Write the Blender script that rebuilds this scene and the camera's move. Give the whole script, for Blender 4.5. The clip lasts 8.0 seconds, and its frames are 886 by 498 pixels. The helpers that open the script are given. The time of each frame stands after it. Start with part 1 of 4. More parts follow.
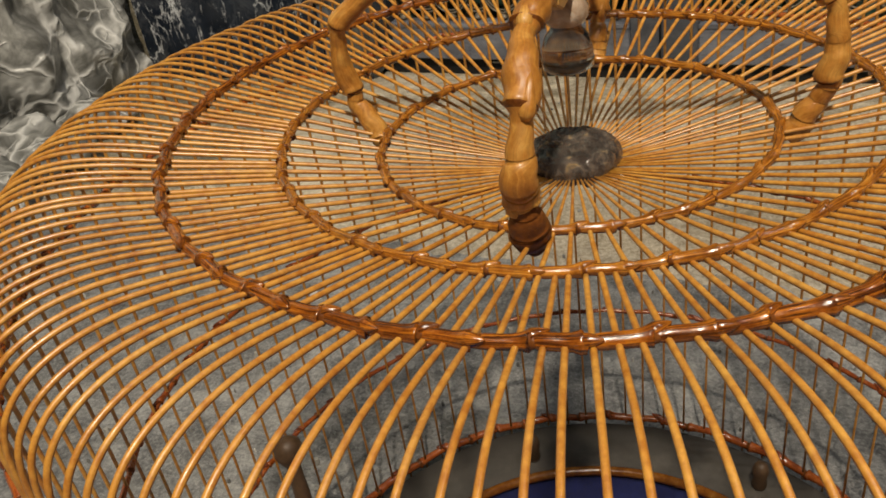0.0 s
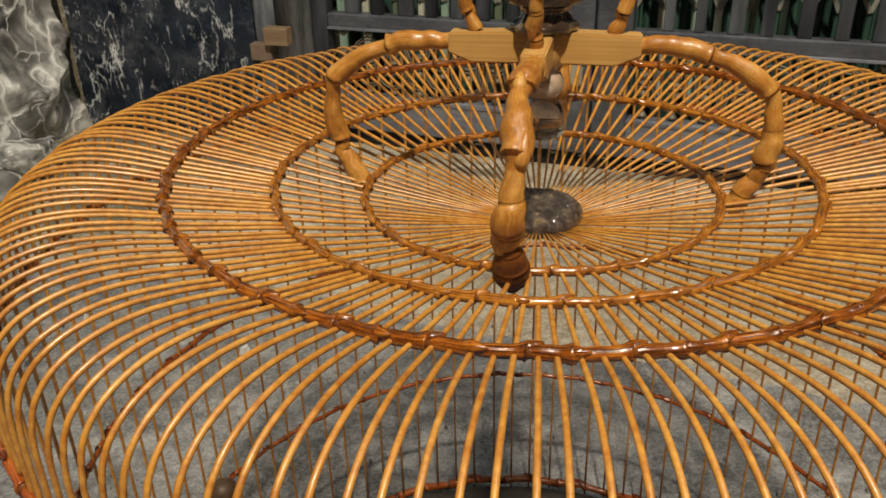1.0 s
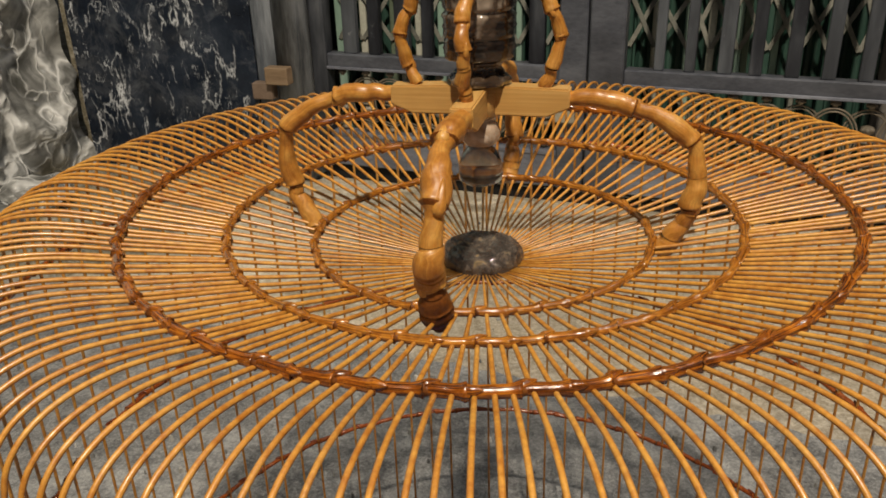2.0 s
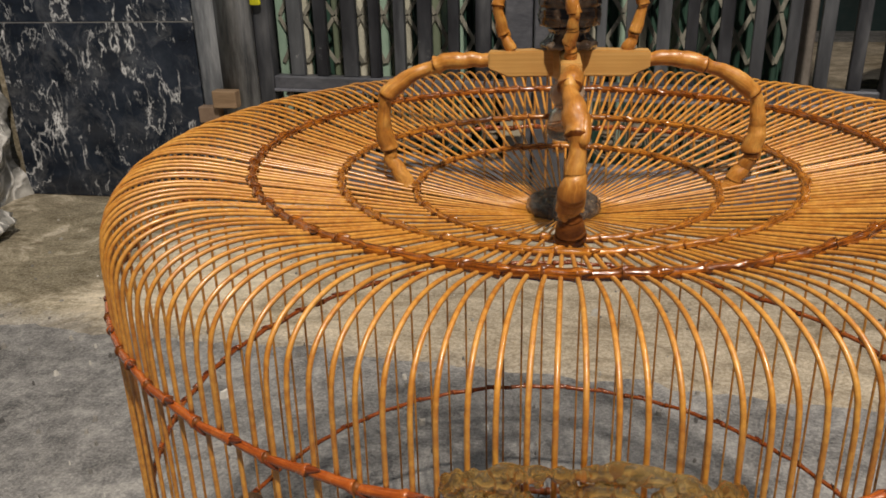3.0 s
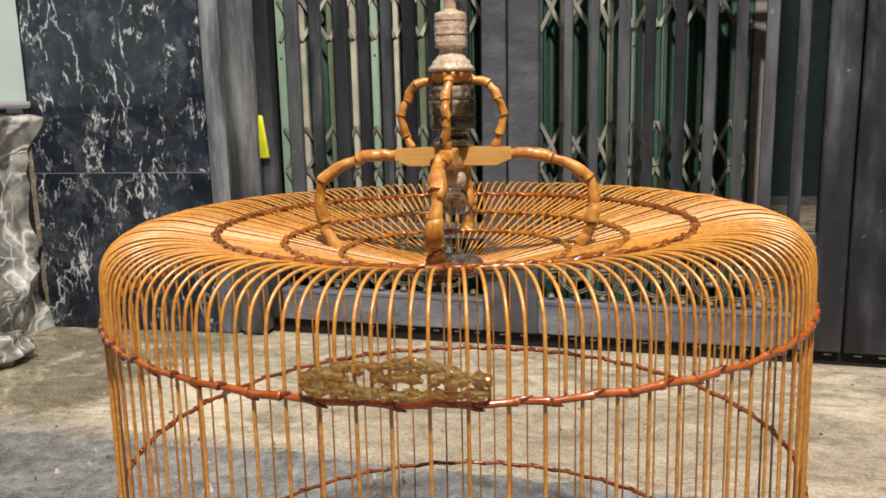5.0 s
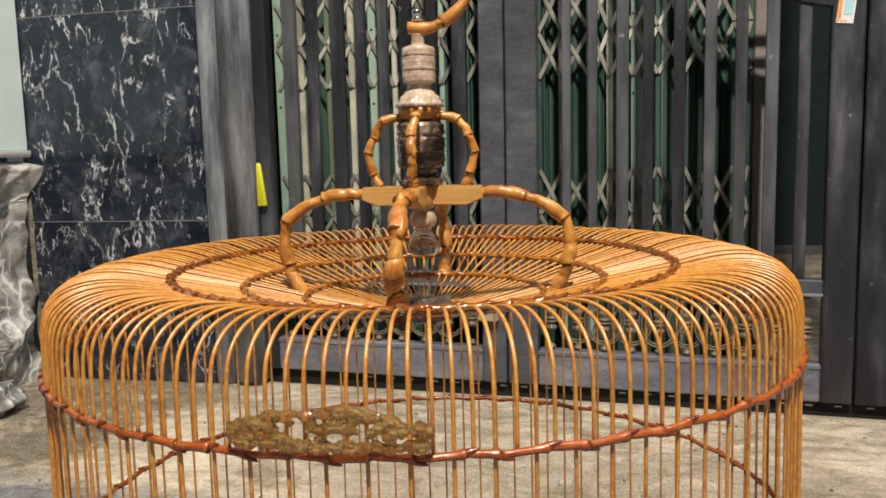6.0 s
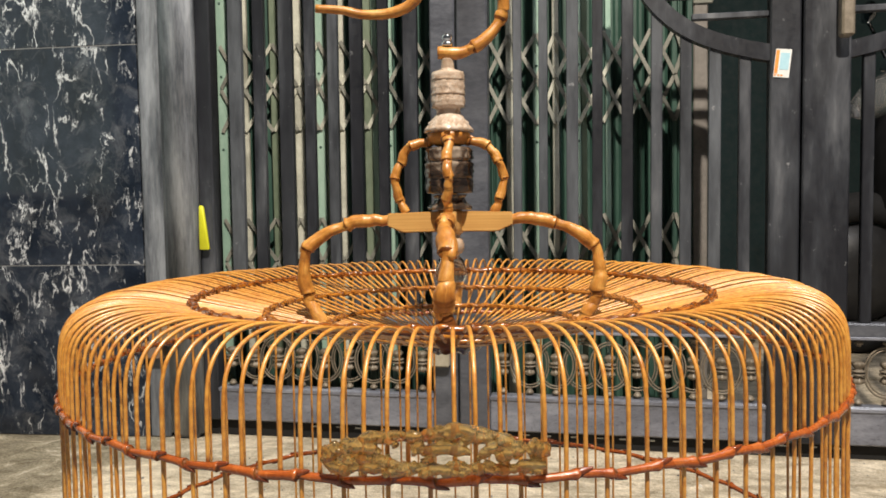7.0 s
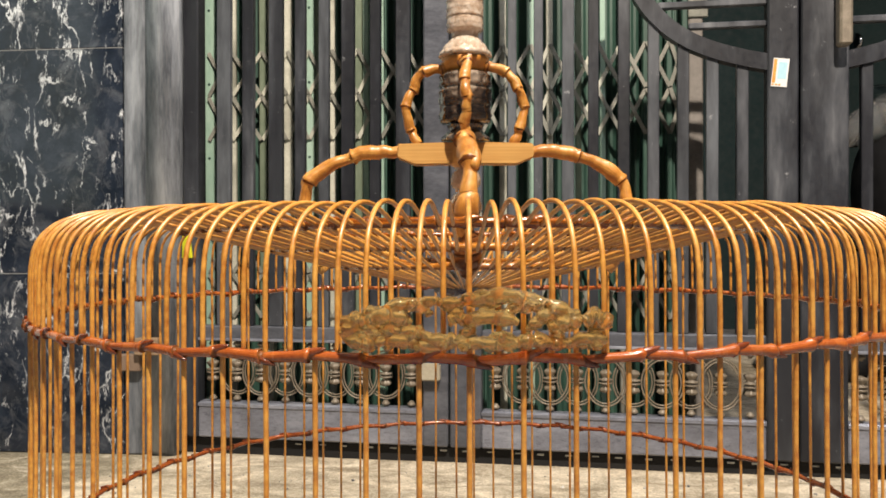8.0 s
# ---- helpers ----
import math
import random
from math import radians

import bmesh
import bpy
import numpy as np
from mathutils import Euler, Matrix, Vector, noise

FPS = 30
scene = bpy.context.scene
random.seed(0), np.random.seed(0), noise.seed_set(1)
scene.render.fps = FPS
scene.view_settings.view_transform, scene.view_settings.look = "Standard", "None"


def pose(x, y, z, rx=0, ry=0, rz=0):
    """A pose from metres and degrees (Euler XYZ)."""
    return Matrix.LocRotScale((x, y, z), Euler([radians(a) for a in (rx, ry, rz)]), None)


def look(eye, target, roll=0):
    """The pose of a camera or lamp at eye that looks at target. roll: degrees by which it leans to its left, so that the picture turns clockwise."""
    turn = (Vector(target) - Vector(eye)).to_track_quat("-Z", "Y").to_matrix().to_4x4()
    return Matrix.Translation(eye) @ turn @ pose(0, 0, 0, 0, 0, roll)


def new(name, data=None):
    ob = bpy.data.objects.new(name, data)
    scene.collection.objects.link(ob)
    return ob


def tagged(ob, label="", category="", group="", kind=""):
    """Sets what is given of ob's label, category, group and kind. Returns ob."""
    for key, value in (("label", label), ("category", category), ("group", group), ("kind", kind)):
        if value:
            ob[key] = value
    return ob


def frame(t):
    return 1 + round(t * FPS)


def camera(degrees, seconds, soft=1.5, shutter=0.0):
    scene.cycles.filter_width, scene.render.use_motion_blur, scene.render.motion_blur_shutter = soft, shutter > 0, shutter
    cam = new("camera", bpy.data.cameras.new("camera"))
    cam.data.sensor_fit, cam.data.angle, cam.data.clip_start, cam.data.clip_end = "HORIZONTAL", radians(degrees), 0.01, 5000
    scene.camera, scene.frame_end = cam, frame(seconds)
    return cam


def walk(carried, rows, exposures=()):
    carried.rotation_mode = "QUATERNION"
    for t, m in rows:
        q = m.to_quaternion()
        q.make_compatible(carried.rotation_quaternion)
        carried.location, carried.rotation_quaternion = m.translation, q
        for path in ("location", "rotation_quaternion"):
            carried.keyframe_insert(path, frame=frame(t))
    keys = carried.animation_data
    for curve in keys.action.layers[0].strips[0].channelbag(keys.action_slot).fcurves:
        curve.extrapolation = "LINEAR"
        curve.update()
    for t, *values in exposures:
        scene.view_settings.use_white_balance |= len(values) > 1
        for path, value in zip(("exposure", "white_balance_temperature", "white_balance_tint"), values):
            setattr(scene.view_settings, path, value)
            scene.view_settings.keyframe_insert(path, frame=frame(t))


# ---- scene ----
from math import sin, cos, pi, sqrt, atan2, exp

# camera and its path: t, x, y, z, yaw, pitch, roll
cam = camera(57.03, 8.0, 1.7)
ROWS = [
    (0.0, 0.0798, -0.3263, 0.1798, 19.96, -32.01, 7.89),
    (0.5, 0.0795, -0.3613, 0.1893, 20.50, -29.53, 4.91),
    (1.0, 0.0648, -0.3681, 0.1830, 16.67, -26.82, 1.44),
    (1.5, 0.0882, -0.3757, 0.1922, 16.71, -24.81, 0.94),
    (1.7, 0.1035, -0.3720, 0.1967, 17.67, -24.76, 1.77),
    (2.8, 0.0528, -0.4186, 0.1751, 13.40, -22.51, 2.20),
    (3.0, 0.0156, -0.4536, 0.1724, 10.35, -22.20, 1.51),
    (3.5, -0.0318, -0.5015, 0.1855, 5.80, -21.28, 0.38),
    (4.0, 0.0472, -0.5503, 0.1670, 6.80, -17.13, -0.29),
    (4.5, 0.1123, -0.6059, 0.1569, 9.26, -13.32, 0.62),
    (4.7, 0.1111, -0.6057, 0.1488, 10.33, -12.02, 0.99),
    (5.8, 0.1452, -0.5623, 0.1282, 13.59, -7.35, 1.57),
    (6.0, 0.1419, -0.5638, 0.1272, 12.61, -6.77, 1.54),
    (6.5, 0.0832, -0.5775, 0.1213, 8.69, -5.29, 1.34),
    (7.0, 0.0600, -0.5653, 0.1099, 6.54, -3.20, 0.96),
    (7.2, 0.0532, -0.5578, 0.0900, 6.18, -2.48, 0.67),
    (7.5, 0.0425, -0.5321, 0.0466, 5.70, -1.31, 0.60),
    (8.0, 0.0332, -0.5225, 0.0373, 5.24, -0.10, 0.23),
]
EXPOSURES = [(0.0, -1.14, 6950, 10), (0.5, -1.04, 6950, 9), (1.7, -1.07, 6900, 10), (3.0, -0.95, 6700, 14), (3.5, -0.80, 6600, 15), (4.0, -0.60, 6500, 14), (4.5, -0.37, 6450, 13), (6.0, -0.51, 6550, 14), (6.5, -0.36, 6450, 12),
             (7.0, -0.29, 6500, 12), (7.5, -0.14, 6650, 13), (8.0, -0.08, 6700, 14)]
walk(cam, [(t, pose(x, y, z, 90 + pitch, roll, yaw)) for t, x, y, z, yaw, pitch, roll in ROWS], EXPOSURES)

# ---- light: a lamp over the shop front at night, and the dim glow of the street ----
world = bpy.data.worlds.new("night_street")
world.use_nodes = True
scene.world = world
wbg = world.node_tree.nodes["Background"]
wbg.inputs["Color"].default_value = (0.86, 0.93, 1.0, 1)
wbg.inputs["Strength"].default_value = 0.115


def lamp(name, eye, target, power, size, colour):
    data = bpy.data.lights.new(name, "AREA")
    data.energy, data.size, data.color, data.shape = power, size, colour, "DISK"
    ob = new(name, data)
    ob.matrix_world = look(eye, target)
    return ob


lamp("awning_lamp", (0.43, -1.25, 2.60), (0.0, 0.2, -0.1), 215, 0.12, (1.0, 0.908, 0.76))
lamp("awning_lamp", (1.28, 0.35, 2.40), (0.6, 0.9, 0.0), 24, 0.08, (0.95, 0.97, 1.0))

# ---- geometry helpers ----
GROUND = -0.405
TURN = 4.26


def obj(name, verts, faces, mat, parent=None, label="", smooth=True, m=None, inverse=None):
    me = bpy.data.meshes.new(name)
    me.from_pydata(verts, [], faces)
    me.update()
    return place(name, me, mat, parent, label, smooth, m, inverse)


def place(name, me, mat, parent=None, label="", smooth=True, m=None, inverse=None):
    if mat and not me.materials:
        me.materials.append(mat)
    if smooth:
        me.shade_smooth()
    ob = new(name, me)
    if parent:
        ob.parent = parent
        if inverse is not None:
            ob.matrix_parent_inverse = inverse
    if m is not None:
        ob.matrix_basis = m
    if label:
        tagged(ob, label)
    return ob


def fix_normals(verts, faces):
    bm = bmesh.new()
    vs = [bm.verts.new(v) for v in verts]
    for f in faces:
        try:
            bm.faces.new([vs[i] for i in f])
        except ValueError:
            pass
    bmesh.ops.recalc_face_normals(bm, faces=bm.faces)
    return bm


def bm_obj(name, bm, mat, parent=None, label="", smooth=True, m=None, inverse=None):
    me = bpy.data.meshes.new(name)
    bm.to_mesh(me)
    bm.free()
    return place(name, me, mat, parent, label, smooth, m, inverse)


def catmull(pts, n):
    """n points along a smooth line through pts."""
    pts = [Vector(p) for p in pts]
    out, segs = [], len(pts) - 1
    for k in range(n):
        u = k / (n - 1) * segs
        i = min(int(u), segs - 1)
        t = u - i
        p1, p2 = pts[i], pts[i + 1]
        p0 = pts[i - 1] if i else p1 * 2 - p2
        p3 = pts[i + 2] if i + 2 < len(pts) else p2 * 2 - p1
        out.append(0.5 * ((2 * p1) + (p2 - p0) * t + (2 * p0 - 5 * p1 + 4 * p2 - p3) * t * t + (3 * p1 - p0 - 3 * p2 + p3) * t ** 3))
    return out


def tube(path, radii, sides=8, closed=False, flat=1.0):
    """Vertices and faces of a tube along a path, its radius a number or one for each point."""
    n = len(path)
    if not hasattr(radii, "__len__"):
        radii = [radii] * n
    verts, faces = [], []
    ref = Vector((0.12, 0.31, 0.94))
    for i, p in enumerate(path):
        a, b = path[i - 1] if i or closed else p, path[(i + 1) % n] if i + 1 < n or closed else p
        d = (b - a).normalized()
        if abs(d.dot(ref)) > 0.9:
            u = d.cross(Vector((0.93, 0.2, 0.1))).normalized()
        else:
            u = d.cross(ref).normalized()
        if i and u.dot(last) < 0:
            u = -u
        last = u
        w = d.cross(u)
        for k in range(sides):
            t = 2 * pi * k / sides
            verts.append(p + radii[i] * (cos(t) * u + flat * sin(t) * w))
    for i in range(n if closed else n - 1):
        j = (i + 1) % n
        for k in range(sides):
            q = (k + 1) % sides
            faces.append((i * sides + k, i * sides + q, j * sides + q, j * sides + k))
    if not closed:
        faces.append(tuple(range(sides)))
        faces.append(tuple(range((n - 1) * sides, n * sides))[::-1])
    return verts, faces


def lathe(profile, n=32, ripple=None, cap=True):
    """A turned solid about z from (radius, height) pairs. ripple(angle, height) scales the radius."""
    verts, faces = [], []
    if ripple:
        fine = []
        for (r0, z0), (r1, z1) in zip(profile, profile[1:]):
            steps = max(1, int(abs(z1 - z0) / 0.0008))
            fine += [(r0 + (r1 - r0) * q / steps, z0 + (z1 - z0) * q / steps) for q in range(steps)]
        profile = fine + [profile[-1]]
    for r, z in profile:
        for k in range(n):
            t = 2 * pi * k / n
            s = ripple(t, z) if ripple else 1
            verts.append(Vector((r * s * cos(t), r * s * sin(t), z)))
    for i in range(len(profile) - 1):
        for k in range(n):
            q = (k + 1) % n
            faces.append((i * n + k, i * n + q, (i + 1) * n + q, (i + 1) * n + k))
    if cap:
        faces.append(tuple(range(n))[::-1])
        faces.append(tuple(range((len(profile) - 1) * n, len(profile) * n)))
    return verts, faces


def box(x0, x1, y0, y1, z0, z1, bevel=0.002, seg=1):
    bm = bmesh.new()
    bmesh.ops.create_cube(bm, size=1, matrix=Matrix.LocRotScale(((x0 + x1) / 2, (y0 + y1) / 2, (z0 + z1) / 2), None, (x1 - x0, y1 - y0, z1 - z0)))
    if bevel:
        bmesh.ops.bevel(bm, geom=bm.edges, offset=bevel, segments=seg, affect="EDGES")
    return bm


def join(pieces):
    verts, faces = [], []
    for v, f in pieces:
        o = len(verts)
        verts += v
        faces += [tuple(i + o for i in q) for q in f]
    return verts, faces


# ---- materials ----
class Mat:
    def __init__(self, name, rough=0.5, metal=0.0, **inputs):
        self.m = bpy.data.materials.new(name)
        self.m.use_nodes = True
        self.t = self.m.node_tree
        self.b = self.t.nodes["Principled BSDF"]
        self.b.inputs["Roughness"].default_value = rough
        self.b.inputs["Metallic"].default_value = metal
        self.co = self.node("ShaderNodeTexCoord").outputs["Object"]
        for k, v in inputs.items():
            self.b.inputs[k.replace("_", " ")].default_value = v

    def node(self, kind, **props):
        n = self.t.nodes.new(kind)
        for k, v in props.items():
            if k == "blend_type":
                n.blend_type = v
            elif k == "data_type":
                n.data_type = v
            elif k == "operation":
                n.operation = v
            elif k == "noise_dimensions":
                n.noise_dimensions = v
            elif k == "feature":
                n.feature = v
        return n

    def link(self, a, b):
        self.t.links.new(a, b)

    def stretch(self, sx, sy, sz, src=None):
        n = self.node("ShaderNodeMapping")
        n.inputs["Scale"].default_value = (sx, sy, sz)
        self.link(src or self.co, n.inputs["Vector"])
        return n.outputs["Vector"]

    def noise(self, scale, detail=4, rough=0.6, vec=None, distort=0.0, w=None):
        n = self.node("ShaderNodeTexNoise", noise_dimensions="4D" if w else "3D")
        n.inputs["Scale"].default_value, n.inputs["Detail"].default_value = scale, detail
        n.inputs["Roughness"].default_value, n.inputs["Distortion"].default_value = rough, distort
        self.link(vec or self.co, n.inputs["Vector"])
        if w:
            self.link(w, n.inputs["W"])
        return n.outputs["Fac"]

    def random(self, k=1.0):
        n = self.node("ShaderNodeObjectInfo")
        return self.math("MULTIPLY", n.outputs["Random"], k)

    def math(self, op, a, b=0.5):
        n = self.node("ShaderNodeMath", operation=op)
        for i, v in enumerate((a, b)):
            if hasattr(v, "is_output"):
                self.link(v, n.inputs[i])
            else:
                n.inputs[i].default_value = v
        return n.outputs[0]

    def ramp(self, fac, stops):
        n = self.node("ShaderNodeValToRGB")
        e = n.color_ramp.elements
        while len(e) < len(stops):
            e.new(0.5)
        for s, (p, c) in zip(e, stops):
            s.position = p
            s.color = (c, c, c, 1) if not hasattr(c, "__len__") else (*c, 1)
        self.link(fac, n.inputs["Fac"])
        return n.outputs["Color"]

    def mix(self, fac, a, b, blend="MIX"):
        n = self.node("ShaderNodeMix", data_type="RGBA", blend_type=blend)
        for i, v in ((0, fac), (6, a), (7, b)):
            if hasattr(v, "is_output"):
                self.link(v, n.inputs[i])
            elif hasattr(v, "__len__"):
                n.inputs[i].default_value = (*v, 1)
            else:
                n.inputs[i].default_value = v
        return n.outputs[2]

    def colour(self, v):
        if hasattr(v, "is_output"):
            self.link(v, self.b.inputs["Base Color"])
        else:
            self.b.inputs["Base Color"].default_value = (*v, 1)
        return self

    def rough(self, v):
        self.link(v, self.b.inputs["Roughness"])
        return self

    def bump(self, height, strength=0.3, dist=0.001):
        n = self.node("ShaderNodeBump")
        n.inputs["Strength"].default_value, n.inputs["Distance"].default_value = strength, dist
        self.link(height, n.inputs["Height"])
        self.link(n.outputs["Normal"], self.b.inputs["Normal"])
        return self


def varnished(name, dark, mid, pale, scale, rough=0.3, coat=0.5, tone=0.35, fibre=False, gloss=0.6, grain=0.40):
    k = Mat(name, rough, Coat_Weight=coat, Coat_Roughness=0.16, Specular_IOR_Level=gloss)
    w = k.random(40.0)
    f = k.noise(scale, 5, 0.65, w=w)
    base = k.ramp(f, [(0.3, dark), (0.5, mid), (0.72, pale)])
    base = k.mix(k.random(tone), base, dark)
    isle = k.node("ShaderNodeNewGeometry").outputs["Random Per Island"]
    base = k.mix(k.math("MULTIPLY", isle, tone), base, [c * 0.75 for c in dark])
    fine = k.noise(scale * 9, 3, 0.7, w=w)
    base = k.mix(0.16 if fibre else 0.45, base, k.ramp(fine, [(0.35, [c * 0.5 for c in mid]), (0.65, pale)]))
    if fibre:
        at = k.node("ShaderNodeAttribute")
        at.attribute_name = "fibre"
        line = k.noise(1.0, 3, 0.6, vec=k.stretch(5, 5, 70, at.outputs["Vector"]), w=w)
        base = k.mix(k.ramp(line, [(0.40, grain), (0.54, 0.0)]), base, [c * 0.45 for c in dark])
        base = k.mix(k.ramp(line, [(0.56, 0.0), (0.68, grain * 0.8)]), base, pale)
        fine = k.mix(0.85, fine, line)
    k.colour(base).rough(k.ramp(f, [(0.3, rough * 0.7), (0.7, rough * 1.4)]))
    return k.bump(fine, 0.45, 0.0004).m


BAR = varnished("varnished_split_bamboo", (0.37, 0.095, 0.007), (0.66, 0.246, 0.023), (0.83, 0.47, 0.086), 30, 0.41, 0.12, 0.55, False, 1.0)
HOOP = varnished("golden_bamboo_root_hoop", (0.13, 0.034, 0.003), (0.46, 0.142, 0.010), (0.78, 0.35, 0.05), 130, 0.20, 0.45, 0.35, True, 0.5, 0.75)
DARK_HOOP = varnished("dark_bamboo_root_hoop", (0.055, 0.012, 0.001), (0.30, 0.072, 0.005), (0.66, 0.225, 0.018), 130, 0.20, 0.45, 0.3, True, 0.5, 0.85)
RED_HOOP = varnished("reddish_bamboo_root_hoop", (0.17, 0.026, 0.006), (0.44, 0.098, 0.014), (0.60, 0.18, 0.032), 110, 0.24, 0.4, 0.35, True)
BUD = varnished("dark_red_bamboo_scale", (0.06, 0.010, 0.003), (0.19, 0.035, 0.007), (0.36, 0.085, 0.017), 110, 0.24, 0.4, 0.3, True)
ROOT = varnished("carved_bamboo_root", (0.25, 0.072, 0.008), (0.55, 0.222, 0.034), (0.80, 0.46, 0.11), 70, 0.40, 0.12, 0.2, True, 0.6, 0.24)
CREASE = varnished("dark_bamboo_crease", (0.07, 0.018, 0.003), (0.14, 0.038, 0.006), (0.24, 0.08, 0.014), 90, 0.4, 0.1, 0.2, False, 0.3)


def planed_bamboo():
    k = Mat("planed_bamboo_block", 0.38, Coat_Weight=0.3)
    grain = k.noise(60, 5, 0.7, vec=k.stretch(0.10, 4.0, 9.0))
    f = k.noise(25, 3)
    c = k.ramp(grain, [(0.3, (0.36, 0.18, 0.048)), (0.5, (0.54, 0.31, 0.10)), (0.7, (0.66, 0.42, 0.165))])
    k.colour(k.mix(0.3, c, k.ramp(f, [(0.35, (0.42, 0.2, 0.05)), (0.65, (0.70, 0.40, 0.12))])))
    return k.bump(grain, 0.2, 0.0004).m


BLOCK = planed_bamboo()


def stone_glass(name, stops, scale, transmission, rough=0.12, ior=1.54, relief=0.4):
    k = Mat(name, rough, IOR=ior, Transmission_Weight=transmission, Coat_Weight=0.6, Coat_Roughness=0.03)
    f = k.noise(scale, 5, 0.6, distort=0.6)
    k.colour(k.ramp(f, stops))
    return k.bump(k.noise(scale * 5, 3), relief, 0.0006 * (1 + relief)).m


JADE = stone_glass("honey_olive_agate", [(0.3, (0.54, 0.25, 0.06)), (0.46, (0.75, 0.48, 0.15)), (0.6, (0.86, 0.64, 0.27)), (0.72, (0.88, 0.68, 0.42))], 70, 0.90, 0.015, 1.5, 0.25)
SMOKY = stone_glass("smoky_agate", [(0.40, (0.060, 0.047, 0.040)), (0.50, (0.115, 0.092, 0.078)), (0.58, (0.19, 0.15, 0.118)), (0.66, (0.42, 0.29, 0.14))], 150, 0.35, 0.02, 1.5, 0.9)
PALE_AGATE = stone_glass("pale_carved_agate", [(0.36, (0.56, 0.40, 0.28)), (0.5, (0.72, 0.56, 0.43)), (0.62, (0.84, 0.71, 0.59))], 160, 0.35, 0.1, 1.5, 0.5)
DARK_AGATE = stone_glass("banded_dark_agate", [(0.44, (0.016, 0.010, 0.007)), (0.54, (0.09, 0.058, 0.038)), (0.64, (0.40, 0.32, 0.25))], 34, 0.35, 0.06)
CLEAR = stone_glass("clear_crystal", [(0.3, (0.85, 0.85, 0.85)), (0.7, (0.95, 0.95, 0.95))], 20, 0.9, 0.04)
SMOKE_GLASS = stone_glass("smoky_crystal", [(0.3, (0.40, 0.36, 0.34)), (0.7, (0.58, 0.54, 0.52))], 20, 1.0, 0.02, 1.5, 0.05)
CHROME = Mat("polished_steel", 0.12, 1.0).colour((0.72, 0.74, 0.78)).m


def marble():
    k = Mat("black_marble_tile", 0.12, Specular_IOR_Level=0.45)
    w = k.random(30.0)
    warp = k.node("ShaderNodeTexNoise", noise_dimensions="4D")
    warp.inputs["Scale"].default_value, warp.inputs["Detail"].default_value = 6, 6
    k.link(k.co, warp.inputs["Vector"])
    k.link(w, warp.inputs["W"])
    vec = k.mix(0.07, k.co, warp.outputs["Color"], "ADD")
    veins = []
    for turn, scale, wide, sx in ((0.75, 2.7, 0.011, 1.9), (-0.85, 3.1, 0.010, 1.8), (0.30, 4.6, 0.013, 1.5), (-0.35, 7.5, 0.012, 1.6)):
        tilt = k.node("ShaderNodeMapping")
        tilt.inputs["Rotation"].default_value = (0, turn, 0)
        tilt.inputs["Scale"].default_value = (sx, 1.0, 0.7)
        k.link(vec, tilt.inputs["Vector"])
        f = k.noise(scale, 6, 0.58, vec=tilt.outputs["Vector"], w=w, distort=0.1)
        veins.append(k.ramp(k.math("ABSOLUTE", k.math("SUBTRACT", f, 0.5), 0.0), [(wide * 0.12, 1.0), (wide * 0.35, 0.40), (wide * 0.8, 0.0)]))
    mask = k.ramp(k.noise(10, 5, 0.7, w=w), [(0.52, 0.04), (0.58, 1.0)])
    mask2 = k.ramp(k.noise(12, 5, 0.7, w=w, distort=0.4), [(0.51, 0.03), (0.57, 1.0)])
    mask3 = k.ramp(k.noise(8, 4, 0.65, w=w, distort=0.9), [(0.47, 0.0), (0.57, 0.85)])
    mask4 = k.ramp(k.noise(14, 4, 0.7, w=w, distort=0.5), [(0.50, 0.0), (0.60, 0.7)])
    # broken white flakes strung along the tilt of the veins
    lean = k.node("ShaderNodeMapping")
    lean.inputs["Rotation"].default_value = (0, -0.65, 0)
    lean.inputs["Scale"].default_value = (1.9, 1.0, 0.75)
    k.link(vec, lean.inputs["Vector"])
    flakes = k.math("MULTIPLY", k.ramp(k.noise(30, 5, 0.72, vec=lean.outputs["Vector"], w=w, distort=0.5), [(0.61, 0.0), (0.69, 0.9)]), k.ramp(k.noise(7, 4, 0.6, w=w), [(0.52, 0.0), (0.62, 1.0)]))
    haze = k.ramp(k.noise(16, 5, 0.7, w=w, distort=0.8), [(0.52, 0.0), (0.75, 0.12)])
    a = k.math("MAXIMUM", k.math("MULTIPLY", veins[0], mask), k.math("MULTIPLY", veins[1], mask2))
    b = k.math("MAXIMUM", k.math("MULTIPLY", veins[2], mask3), k.math("MULTIPLY", veins[3], mask4))
    tot = k.math("MINIMUM", k.math("MAXIMUM", k.math("ADD", a, b), k.math("MAXIMUM", flakes, haze)), 1.0)
    ground = k.ramp(k.noise(9, 6, 0.7, w=w), [(0.35, (0.007, 0.011, 0.019)), (0.52, (0.017, 0.024, 0.039)), (0.66, (0.036, 0.047, 0.069))])
    k.colour(k.mix(tot, ground, (0.74, 0.77, 0.81)))
    return k.bump(k.noise(3, 2), 0.05, 0.002).m


MARBLE = marble()


